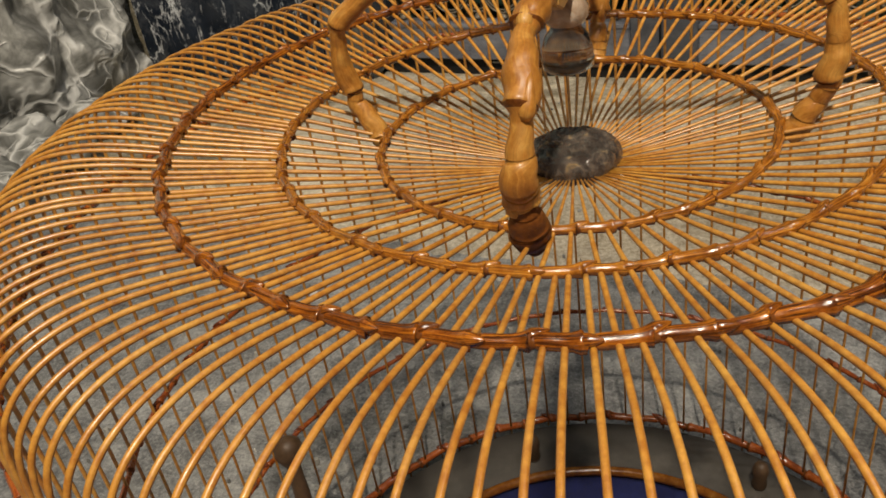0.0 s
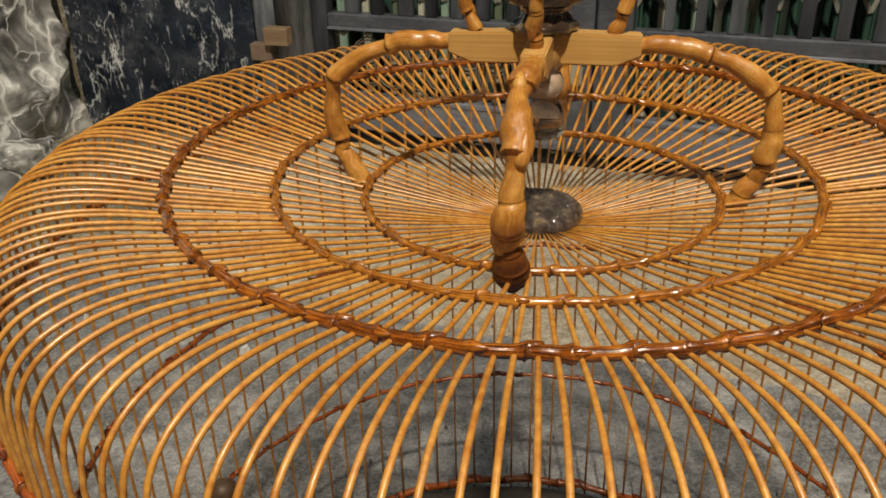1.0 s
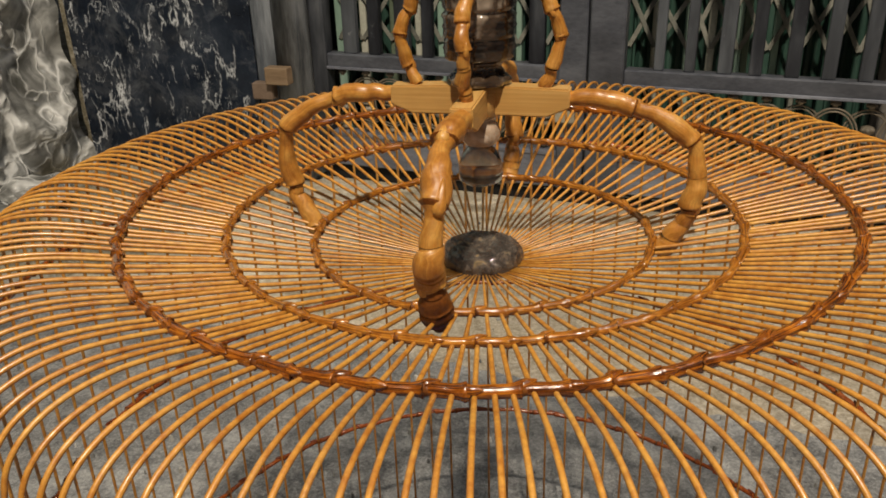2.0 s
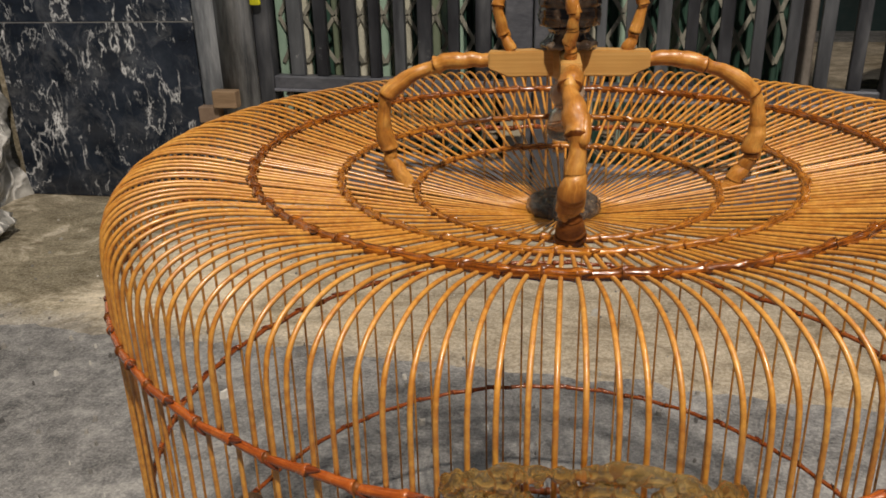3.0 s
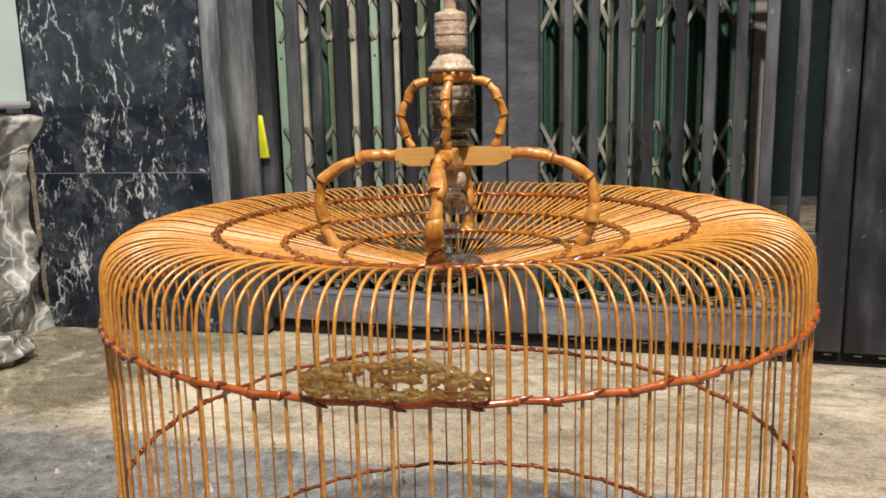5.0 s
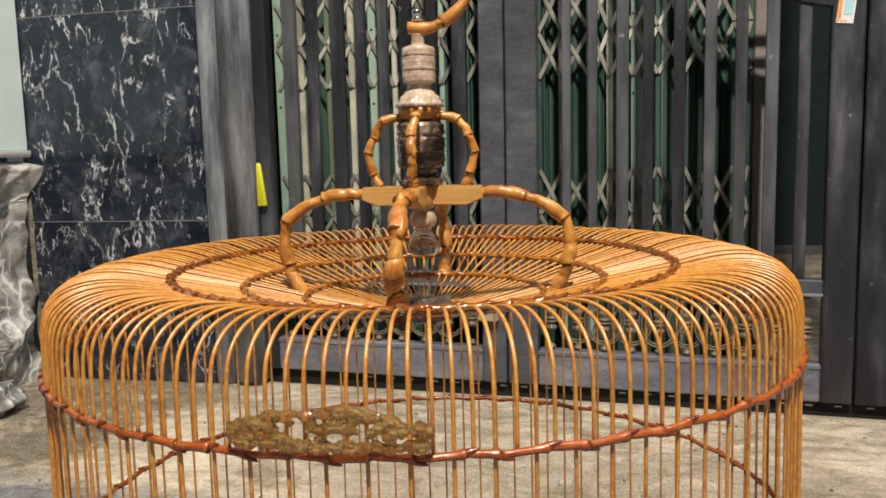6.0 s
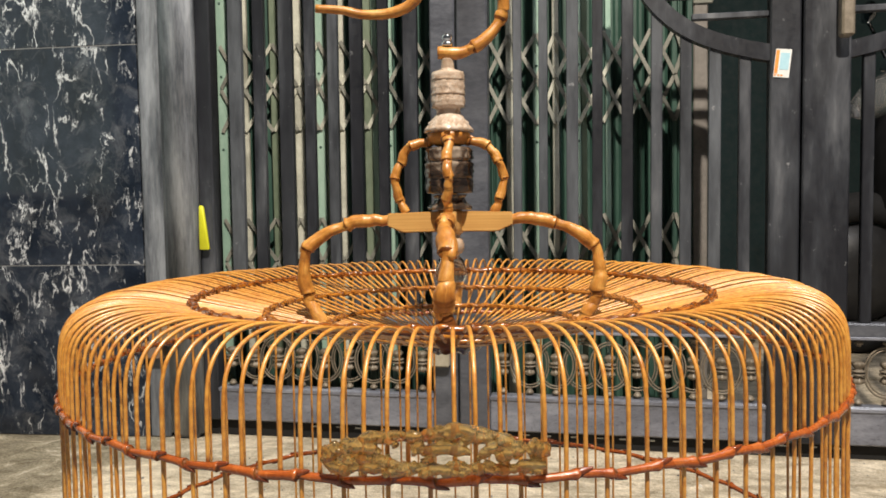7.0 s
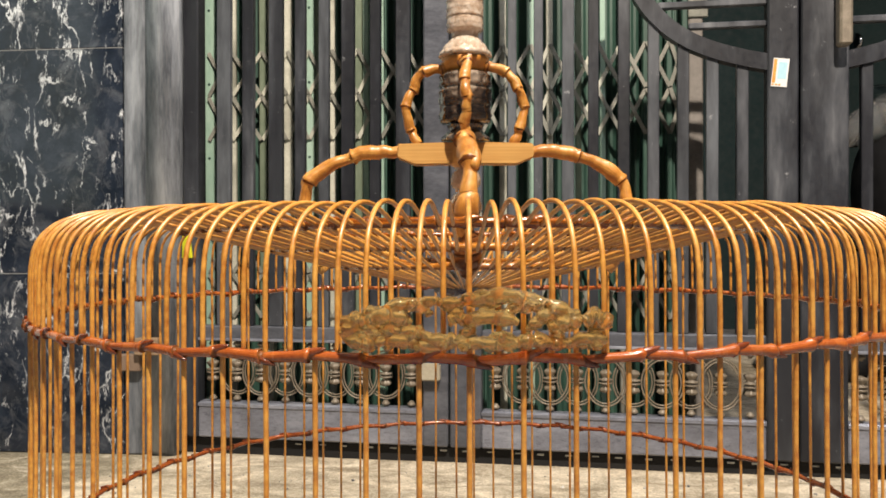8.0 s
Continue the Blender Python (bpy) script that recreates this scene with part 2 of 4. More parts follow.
def grey_stone():
    k = Mat("grey_veined_stone", 0.34)
    warp = k.node("ShaderNodeTexNoise")
    warp.inputs["Scale"].default_value, warp.inputs["Detail"].default_value = 4.5, 4
    k.link(k.co, warp.inputs["Vector"])
    vec = k.mix(0.28, k.co, warp.outputs["Color"], "ADD")
    edges = []
    for scale, a, b in ((6.5, 0.012, 0.10), (15, 0.006, 0.085)):
        v = k.node("ShaderNodeTexVoronoi", feature="DISTANCE_TO_EDGE")
        v.inputs["Scale"].default_value = scale
        k.link(vec, v.inputs["Vector"])
        edges.append(k.ramp(v.outputs["Distance"], [(a, 1.0), (b * 0.5, 0.35), (b, 0.0)]))
    f = k.noise(7, 6, 0.65, distort=1.2)
    c = k.ramp(f, [(0.34, (0.07, 0.07, 0.062)), (0.48, (0.20, 0.20, 0.19)), (0.60, (0.42, 0.42, 0.40)), (0.74, (0.70, 0.695, 0.67))])
    fine = k.math("MULTIPLY", edges[1], k.ramp(k.noise(6, 3), [(0.45, 0.0), (0.6, 0.9)]))
    lines = k.math("MAXIMUM", k.math("MULTIPLY", edges[0], 0.9), fine)
    k.colour(k.mix(lines, c, (0.80, 0.80, 0.78)))
    return k.bump(k.mix(0.6, f, lines), 0.7, 0.012).m


STONE = grey_stone()


def gate_paint(name, undercoat):
    k = Mat(name, 0.42, 0.0, Specular_IOR_Level=0.35)
    f = k.noise(7, 5, 0.6, vec=k.stretch(1.6, 1.6, 0.35), w=k.random(20.0))
    fine = k.noise(90, 4, 0.7)
    c = k.ramp(f, [(0.3, (0.006, 0.007, 0.010)), (0.46, (0.014, 0.015, 0.020)), (0.54, (0.032, 0.035, 0.043)), (0.62, (0.078, 0.083, 0.095)), (0.72, (0.18, 0.187, 0.202))])
    chips = k.ramp(k.noise(45, 5, 0.75), [(0.66, 0.0), (0.72, 1.0)])
    # some bars keep a chalky undercoat
    chalk = k.math("MULTIPLY", k.ramp(k.random(), [(0.55, 0.0), (0.85, undercoat)]), k.ramp(k.noise(5, 5, 0.65, vec=k.stretch(3, 3, 0.5), w=k.random(9.0)), [(0.40, 0.15), (0.62, 1.0)]))
    c = k.mix(chalk, c, (0.135, 0.148, 0.168))
    k.colour(k.mix(k.math("MULTIPLY", chips, 0.6), c, (0.34, 0.35, 0.37)))
    k.rough(k.ramp(fine, [(0.3, 0.34), (0.7, 0.55)]))
    return k.bump(fine, 0.1, 0.0006).m


GATE = gate_paint("dark_grey_gate_paint", 0.12)
BAR_PAINT = gate_paint("chalky_grey_bar_paint", 0.8)


def post_paint(name, k0):
    k = Mat(name, 0.45, 0.1)
    f = k.noise(9, 5, 0.6, vec=k.stretch(3.0, 3.0, 0.45), w=k.random(20.0))
    fine = k.noise(120, 4, 0.7, vec=k.stretch(1, 1, 0.15))
    c = k.ramp(f, [(0.38, [k0 * v for v in (0.046, 0.055, 0.070)]), (0.47, [k0 * v for v in (0.122, 0.138, 0.164)]), (0.55, [k0 * v for v in (0.20, 0.22, 0.252)]), (0.63, [k0 * v for v in (0.325, 0.352, 0.395)])])
    k.colour(k.mix(0.25, c, k.ramp(fine, [(0.4, [k0 * v for v in (0.07, 0.075, 0.085)]), (0.6, [k0 * v for v in (0.28, 0.29, 0.305)])])))
    return k.bump(fine, 0.12, 0.0006).m


POST = post_paint("smeared_grey_post_paint", 1.0)
PALE_POST = post_paint("smeared_pale_post_paint", 1.4)


def worn(name, low, mid, high, scale, rough=0.55, metal=0.0, bump=0.15, depth=0.001, stretch=(1, 1, 1), dirt=None):
    k = Mat(name, rough, metal)
    vec = k.stretch(*stretch)
    w = k.random(20.0)
    f = k.noise(scale, 6, 0.65, vec=vec, w=w)
    fine = k.noise(scale * 11, 4, 0.7, vec=vec, w=w)
    c = k.ramp(f, [(0.3, low), (0.5, mid), (0.7, high)])
    c = k.mix(0.35, c, k.ramp(fine, [(0.3, low), (0.7, high)]))
    if dirt:
        c = k.mix(k.ramp(k.noise(scale * 0.35, 5, 0.6, w=w), [(0.5, 0.0), (0.68, 0.85)]), c, dirt)
    k.colour(c).rough(k.ramp(fine, [(0.3, rough * 0.8), (0.7, min(1, rough * 1.2))]))
    return k.bump(fine, bump, depth).m




def concrete():
    k = Mat("worn_concrete_apron", 0.88)
    big = k.noise(3.4, 7, 0.72, distort=1.2)
    mid = k.noise(14, 6, 0.72, distort=0.6)
    grit = k.noise(190, 3, 0.75)
    c = k.ramp(mid, [(0.32, (0.36, 0.305, 0.225)), (0.44, (0.56, 0.49, 0.385)), (0.54, (0.70, 0.625, 0.505)), (0.66, (0.80, 0.73, 0.615))])
    c = k.mix(k.ramp(big, [(0.52, 0.0), (0.59, 0.5), (0.68, 0.8)]), c, (0.20, 0.168, 0.11))
    spots = k.ramp(k.noise(48, 5, 0.8, distort=0.8), [(0.58, 0.0), (0.70, 0.5)])
    c = k.mix(spots, c, (0.11, 0.098, 0.075))
    pale = k.ramp(k.noise(27, 5, 0.75), [(0.60, 0.0), (0.70, 0.6)])
    c = k.mix(pale, c, (0.72, 0.70, 0.65))
    damp = k.ramp(k.noise(6.5, 6, 0.7, vec=k.stretch(0.7, 1.8, 1), distort=1.6), [(0.52, 0.0), (0.62, 0.55)])
    c = k.mix(damp, c, (0.24, 0.205, 0.14))
    # an oily stain to the west, and the cement film thinning out over the road
    axes = k.node("ShaderNodeSeparateXYZ")
    k.link(k.co, axes.inputs[0])
    x, y = axes.outputs["X"], axes.outputs["Y"]
    ragged = k.math("SUBTRACT", k.noise(8, 7, 0.75, distort=0.9), 0.5)
    west = k.math("ADD", k.math("MULTIPLY", x, -1.0), k.math("MULTIPLY", ragged, 0.7))
    c = k.mix(k.ramp(west, [(0.74, 0.0), (0.82, 0.74), (0.92, 0.90)]), c, k.ramp(k.noise(9, 6, 0.72, distort=1.0), [(0.40, (0.10, 0.088, 0.045)), (0.50, (0.17, 0.152, 0.090)), (0.57, (0.36, 0.33, 0.25)), (0.63, (0.64, 0.60, 0.52))]))
    # a ragged pale cream patch beside the stain
    dx, dy = k.math("ADD", x, 0.66), k.math("MULTIPLY", k.math("SUBTRACT", y, 0.76), 0.7)
    reach = k.math("ADD", k.math("SQRT", k.math("ADD", k.math("MULTIPLY", dx, dx), k.math("MULTIPLY", dy, dy)), 0.0), k.math("MULTIPLY", ragged, 0.35))
    c = k.mix(k.ramp(reach, [(0.10, 0.95), (0.20, 0.0)]), c, (0.82, 0.75, 0.62))
    film = k.math("ADD", k.math("ADD", y, k.math("MULTIPLY", x, 0.075)), k.math("MULTIPLY", k.math("SUBTRACT", k.noise(19, 6, 0.75), 0.5), 0.16))
    c = k.mix(k.ramp(film, [(0.505, 0.85), (0.555, 0.0)]), c, (0.31, 0.31, 0.315))
    # a darker, greyer stretch in front of the gate's middle, fading towards the gate
    grey_zone = k.math("MULTIPLY", k.ramp(k.math("ADD", y, k.math("MULTIPLY", ragged, 0.5)), [(0.74, 1.0), (0.92, 0.0)]), k.ramp(k.math("ADD", k.math("ADD", x, 1.0), k.math("MULTIPLY", ragged, 0.5)), [(0.56, 0.0), (0.76, 1.0)]))
    c = k.mix(k.math("MULTIPLY", grey_zone, 0.62), c, (0.27, 0.23, 0.175))
    c = k.mix(0.3, c, k.ramp(grit, [(0.38, (0.14, 0.125, 0.10)), (0.5, (0.44, 0.41, 0.355)), (0.62, (0.76, 0.74, 0.69))]))
    patch = k.ramp(k.noise(9, 7, 0.75, vec=k.stretch(0.8, 1.6, 1), distort=1.4), [(0.36, (0.58, 0.53, 0.445)), (0.48, (0.96, 0.92, 0.855)), (0.62, (1.26, 1.22, 1.15))])
    c = k.mix(1.0, c, patch, "MULTIPLY")
    k.colour(c)
    h = k.mix(0.5, mid, grit)
    return k.bump(h, 0.8, 0.006).m


CONCRETE = concrete()
# violet grey, lightened in colour for the extra light the rails catch
RAIL = worn("lit_violet_grey_rail", (0.060, 0.064, 0.083), (0.145, 0.153, 0.192), (0.31, 0.325, 0.38), 7, 0.3, 0.0, 0.1, 0.001, (1, 1, 2.5), (0.04, 0.04, 0.045))
MID_RAIL = worn("dark_blue_grey_rail", (0.030, 0.033, 0.042), (0.070, 0.075, 0.094), (0.16, 0.168, 0.195), 7, 0.35, 0.0, 0.1, 0.001, (1, 1, 2.5), (0.03, 0.03, 0.034))
SHEET = worn("dark_green_door_sheet", (0.016, 0.043, 0.034), (0.031, 0.077, 0.059), (0.058, 0.128, 0.099), 6, 0.45, 0.0, 0.1, 0.001, (2, 2, 0.4))
MINT = worn("pale_green_channel", (0.19, 0.32, 0.255), (0.31, 0.46, 0.375), (0.46, 0.61, 0.515), 8, 0.5, 0.0, 0.1, 0.001, (1, 1, 0.4))
CREAM = worn("cream_lattice_paint", (0.34, 0.34, 0.285), (0.56, 0.56, 0.47), (0.76, 0.76, 0.65), 14, 0.5, dirt=(0.22, 0.22, 0.18))
OLIVE = worn("olive_green_channel", (0.085, 0.115, 0.075), (0.15, 0.19, 0.13), (0.24, 0.29, 0.21), 8, 0.5, 0.0, 0.1, 0.001, (1, 1, 0.4))
# dimmed copy of the cream for straps in shade; also the grey lock plate
SHADE_GREY = worn("shaded_grey_strap", (0.13, 0.132, 0.117), (0.25, 0.25, 0.218), (0.41, 0.405, 0.345), 18, 0.6, dirt=(0.07, 0.075, 0.065))
BRASS = worn("dull_cast_ornament", (0.10, 0.080, 0.058), (0.19, 0.158, 0.118), (0.32, 0.275, 0.22), 60, 0.45, 0.15, 0.3, 0.001)
# near-black teal: the darkness of the unlit room is painted into its walls
SHADE_WALL = worn("shade_coloured_interior", (0.006, 0.018, 0.019), (0.010, 0.028, 0.030), (0.018, 0.042, 0.044), 3, 0.8)
PLASTER = worn("mint_painted_wall", (0.60, 0.76, 0.73), (0.68, 0.84, 0.81), (0.74, 0.88, 0.85), 5, 0.6, dirt=(0.6, 0.76, 0.73))
WHITE = worn("white_painted_sill", (0.55, 0.56, 0.55), (0.70, 0.71, 0.70), (0.80, 0.81, 0.80), 12, 0.6)
# rubber of the scooter, and the painted shade of the gap under the gate
RUBBER_AND_GAP = worn("black_rubber_and_gap_shade", (0.004, 0.004, 0.005), (0.007, 0.007, 0.008), (0.012, 0.012, 0.012), 25, 0.95)
YELLOW = worn("yellow_plastic", (0.62, 0.62, 0.015), (0.74, 0.74, 0.02), (0.82, 0.82, 0.05), 30, 0.45)
BLUE = worn("blue_cloth", (0.012, 0.018, 0.10), (0.02, 0.03, 0.17), (0.035, 0.05, 0.26), 40, 0.9, 0, 0.5, 0.002)
UMBER = worn("dark_turned_wood", (0.04, 0.022, 0.012), (0.09, 0.05, 0.025), (0.16, 0.09, 0.045), 30, 0.5)
# grey brown, darkened to carry the shadow inside the cage
FLOOR_RIM = worn("shaded_floor_rim", (0.045, 0.040, 0.036), (0.08, 0.072, 0.063), (0.13, 0.115, 0.10), 30, 0.8)
WOOD = worn("raw_wood_block", (0.16, 0.10, 0.055), (0.26, 0.17, 0.10), (0.36, 0.26, 0.17), 18, 0.7, 0, 0.3, 0.001, (0.3, 3, 3))
BEIGE = worn("pale_wood_block", (0.26, 0.23, 0.17), (0.38, 0.34, 0.26), (0.50, 0.46, 0.37), 18, 0.7, 0, 0.3, 0.001)
# pale colour for spots of light showing under the gate
LIGHT_SPECK = worn("pale_light_speck", (0.40, 0.40, 0.37), (0.55, 0.55, 0.52), (0.70, 0.70, 0.66), 60, 0.6)
RUST = worn("rusty_brown_block", (0.13, 0.085, 0.06), (0.21, 0.145, 0.105), (0.30, 0.22, 0.165), 22, 0.75, 0, 0.3, 0.001)
BLACK = worn("black_bike_plastic", (0.006, 0.006, 0.007), (0.012, 0.012, 0.013), (0.022, 0.022, 0.024), 20, 0.45)


def asphalt():
    k = Mat("worn_asphalt", 0.9)
    grit = k.noise(240, 3, 0.75)
    mid = k.noise(34, 5, 0.7)
    big = k.noise(9, 6, 0.7, distort=0.8)
    c = k.ramp(big, [(0.38, (0.10, 0.101, 0.106)), (0.48, (0.205, 0.206, 0.213)), (0.56, (0.36, 0.36, 0.365)), (0.64, (0.56, 0.555, 0.545))])
    c = k.mix(0.4, c, k.ramp(mid, [(0.42, (0.07, 0.07, 0.073)), (0.51, (0.225, 0.224, 0.222)), (0.60, (0.49, 0.485, 0.47))]))
    c = k.mix(0.30, c, k.ramp(grit, [(0.36, (0.06, 0.06, 0.063)), (0.5, (0.26, 0.26, 0.26)), (0.66, (0.65, 0.64, 0.62))]))
    k.colour(c)
    return k.bump(k.mix(0.55, grit, mid), 1.0, 0.008).m


ASPHALT = asphalt()

# ---- ground: one road sheet, and the low concrete apron before the shop ----
n = 48
gv, gf = [], []
for i in range(n + 1):
    for j in range(n + 1):
        u, v = 2 * i / n - 1, 2 * j / n - 1
        x, y = 1.2 * u + 60 * u ** 7, 1.2 * v + 60 * v ** 7
        gv.append((x, y, GROUND - 0.004 + 0.0015 * noise.noise((x * 4, y * 4, 0))))
for i in range(n):
    for j in range(n):
        a = i * (n + 1) + j
        gf.append((a, a + n + 1, a + n + 2, a + 1))
tagged(obj("road", gv, gf, ASPHALT), "worn grey asphalt road with pale grit", "road", kind="structure")
# apron: ragged feathered front edge
av, af = [], []
NX, NY = 420, 14
for i in range(NX + 1):
    x = -3.0 + 6.0 * i / NX
    edge = 0.515 - 0.075 * max(-0.3, min(1, x + 0.2)) + 0.02 * noise.noise((x * 5, 0, 3)) + 0.016 * noise.noise((x * 17, 0, 9)) + 0.010 * noise.noise((x * 41, 0, 4))
    for j in range(NY + 1):
        s = j / NY
        y = edge + (3.6 - edge) * s ** 2
        z = GROUND - 0.0075 if j == 0 else GROUND + 0.0015 * noise.noise((x * 6, y * 6, 1)) + (-0.003 if j == 1 else 0)
        av.append((x, y, z))
for i in range(NX):
    for j in range(NY):
        a = i * (NY + 1) + j
        af.append((a, a + NY + 1, a + NY + 2, a + 1))
tagged(obj("pavement", av, af, CONCRETE), "stained pale concrete apron before the shop gate", "pavement", kind="structure")

# loose grit and chips on the ground
rg = random.Random(21)
pv, pf = [], []
for q in range(930):
    x, y = rg.uniform(-1.25, 1.2), rg.uniform(-0.35, 1.08)
    a, r = rg.uniform(0, 6.3), rg.choice((0.0012, 0.0016, 0.002, 0.003)) * rg.uniform(0.7, 1.4)
    if q > 900:
        r *= 2.4
    if x * x + y * y < 0.075:
        continue
    o = len(pv)
    top = GROUND + r * 0.9
    for t in range(5):
        rr = r * rg.uniform(0.7, 1.3)
        pv.append((x + rr * cos(a + t * 1.257), y + rr * sin(a + t * 1.257), GROUND - 0.005))
    for t in range(5):
        rr = r * rg.uniform(0.4, 0.9)
        pv.append((x + rr * cos(a + t * 1.257), y + rr * sin(a + t * 1.257), top - rg.uniform(0, r * 0.5)))
    for t in range(5):
        u = (t + 1) % 5
        pf.append((o + t, o + u, o + 5 + u, o + 5 + t))
    pf.append(tuple(o + 5 + t for t in range(5)))
GRIT = Mat("pale_grit", 0.9)
GRIT.colour(GRIT.ramp(GRIT.node("ShaderNodeNewGeometry").outputs["Random Per Island"], [(0.0, (0.10, 0.10, 0.10)), (0.5, (0.30, 0.29, 0.27)), (0.85, (0.45, 0.43, 0.39)), (1.0, (0.75, 0.74, 0.71))]))
tagged(obj("grit", pv, pf, GRIT.m, smooth=False), "loose pale grit and chips on the ground", "grit", kind="stuff")

# ---- shop front: marble pier, side wall, lintel, dark room behind ----
WALL_Y = 1.16
GROUT = worn("pale_grey_grout", (0.10, 0.105, 0.11), (0.22, 0.225, 0.23), (0.34, 0.345, 0.35), 20, 0.8)
pier = tagged(bm_obj("wall_pier", box(-1.30, -0.818, WALL_Y + 0.012, WALL_Y + 0.30, GROUND - 0.02, 2.6, 0), CONCRETE, smooth=False), "shop front pier clad in black marble", "wall", kind="structure")
joints = [GROUND, -0.0155, 0.4705, 0.9565, 1.4425, 1.9285, 2.4145]
for z0, z1 in zip(joints, joints[1:]):
    place("tile", bpy.data.meshes.new("tile"), None)
    ob = scene.collection.objects[-1]
    bm = box(-0.2375, 0.2285, -0.006, 0.006, 0.0012, z1 - z0 - 0.0012, 0.0008)
    bm.to_mesh(ob.data)
    bm.free()
    ob.data.materials.append(MARBLE)
    ob.parent = pier
    ob.matrix_basis = pose(-1.04, WALL_Y + 0.006, z0)
    if z0 > GROUND:
        bm_obj("grout_line", box(-1.277, -0.812, WALL_Y + 0.0012, WALL_Y + 0.0118, z0 - 0.0011, z0 + 0.0011, 0), GROUT, pier, smooth=False)
tagged(bm_obj("wall_lintel", box(-1.3, 3.2, WALL_Y + 0.05, WALL_Y + 0.35, 2.45, 2.9, 0.004), CONCRETE, smooth=False), "plain lintel over the shop gate", "wall", kind="structure")
tagged(bm_obj("wall_far_right", box(2.2, 3.2, WALL_Y, WALL_Y + 0.3, GROUND - 0.02, 2.45, 0.004), CONCRETE, smooth=False), "plain wall beside the shop gate", "wall", kind="structure")
# room shell, coloured near black to give the shop's shade
tagged(bm_obj("wall_room_back", box(-1.4, 3.2, 4.0, 4.1, GROUND - 0.02, 2.9, 0), SHADE_WALL, smooth=False), "back wall of the shop, room shade put into its colour", "wall", kind="structure")
tagged(bm_obj("wall_room_left", box(-1.4, -1.3, WALL_Y + 0.3, 4.0, GROUND - 0.02, 2.9, 0), SHADE_WALL, smooth=False), "side wall of the shop, room shade put into its colour", "wall", kind="structure")
tagged(bm_obj("wall_room_right", box(3.2, 3.3, WALL_Y, 4.1, GROUND - 0.02, 2.9, 0), SHADE_WALL, smooth=False), "side wall of the shop, room shade put into its colour", "wall", kind="structure")
tagged(bm_obj("ceiling", box(-1.4, 3.3, WALL_Y + 0.06, 4.1, 2.9, 3.0, 0), SHADE_WALL, smooth=False), "ceiling of the shop, room shade put into its colour", "ceiling", kind="structure")

# side wall on the left: rough stone below, a sill and painted plaster above
sv, sf = [], []
NY, NZ = 70, 46
for i in range(NY + 1):
    for j in range(NZ + 1):
        y = 0.42 + (WALL_Y - 0.42) * i / NY
        z = GROUND - 0.01 + (0.142 - GROUND) * j / NZ
        d = 0.05 * noise.fractal((y * 4, z * 4, 2.0), 0.8, 2.0, 4) + 0.055 * (1 - abs(noise.noise((y * 5 + 0.6 * z, z * 3.5, 5)))) ** 4 + 0.02 * abs(noise.noise((y * 13, z * 13, 5))) - 0.02
        s = 1 - j / NZ
        sv.append((-1.30 + max(-0.03, d) * (1 if j < NZ else 0) + 0.035 * s * s, y, z))
for i in range(NY):
    for j in range(NZ):
        a = i * (NZ + 1) + j
        sf.append((a, a + NZ + 1, a + NZ + 2, a + 1))
side = tagged(bm_obj("wall_side", box(-1.70, -1.335, 0.42, WALL_Y, GROUND - 0.02, 2.6, 0), PLASTER, smooth=False), "side wall with rough grey stone below pale mint plaster", "wall", kind="structure")
obj("stone_facing", sv, sf, STONE, side, "rough grey veined stone facing")
bm_obj("sill", box(-1.335, -1.262, 0.42, WALL_Y - 0.003, 0.142, 0.158, 0.003), WHITE, side, "white painted sill")
bm_obj("plaster_panel", box(-1.335, -1.272, 0.42, WALL_Y - 0.003, 0.158, 2.6, 0.002), PLASTER, side, "pale mint painted panel", smooth=False)


def rock(name, c, size, label):
    bm = bmesh.new()
    bmesh.ops.create_icosphere(bm, subdivisions=4, radius=1)
    for v in bm.verts:
        k = 1 + 0.35 * noise.fractal(v.co * 1.6 + Vector(c), 0.9, 2.0, 4)
        v.co = Vector((v.co.x * size[0], v.co.y * size[1], v.co.z * size[2])) * k
    ob = bm_obj(name, bm, STONE)
    low = min(v.co.z for v in ob.data.vertices)
    ob.matrix_basis = pose(c[0], c[1], GROUND - low - 0.004, 0, 0, c[2] * 57)
    return tagged(ob, label, "rock", "stones by the side wall")


rock("rock", (-1.17, 0.66, 0.4), (0.10, 0.075, 0.05), "rough grey stone lying by the side wall")
rock("rock", (-1.13, 0.52, 1.7), (0.075, 0.06, 0.045), "small pale grey stone lying by the side wall")
rock("rock", (-1.19, 0.86, 2.9), (0.06, 0.08, 0.035), "flat grey stone at the foot of the wall")


# ---- outer gate: leaves of square bar with an ornament row ----
GY = 1.178


def gate_thing(name, label, x, group=""):
    e = new(name)
    e.matrix_basis = pose(x, GY, GROUND)
    return tagged(e, label, "gate", group)


def gpart(name, bm, mat, parent, label="", smooth=False):
    return bm_obj(name, bm, mat, parent, label, smooth, inverse=parent.matrix_basis.inverted())


def rosette_mesh():
    """A cast rosette: a fan of petals above and below a double collar."""
    half = [(0.0075, 0.0006), (0.0080, 0.0014), (0.0135, 0.0020), (0.0140, 0.0034), (0.0134, 0.0048), (0.0072, 0.0056), (0.0066, 0.0078), (0.0086, 0.0110), (0.0112, 0.0160), (0.0108, 0.0190), (0.0070, 0.0218), (0.0025, 0.0236)]
    prof = [(r, -z) for r, z in half[::-1]] + half
    v, f = lathe(prof, 18, lambda t, z: 1 + (0.20 * cos(6 * t) if abs(z) > 0.0085 else 0))
    me = bpy.data.meshes.new("rosette")
    me.from_pydata(v, [], f)
    return me


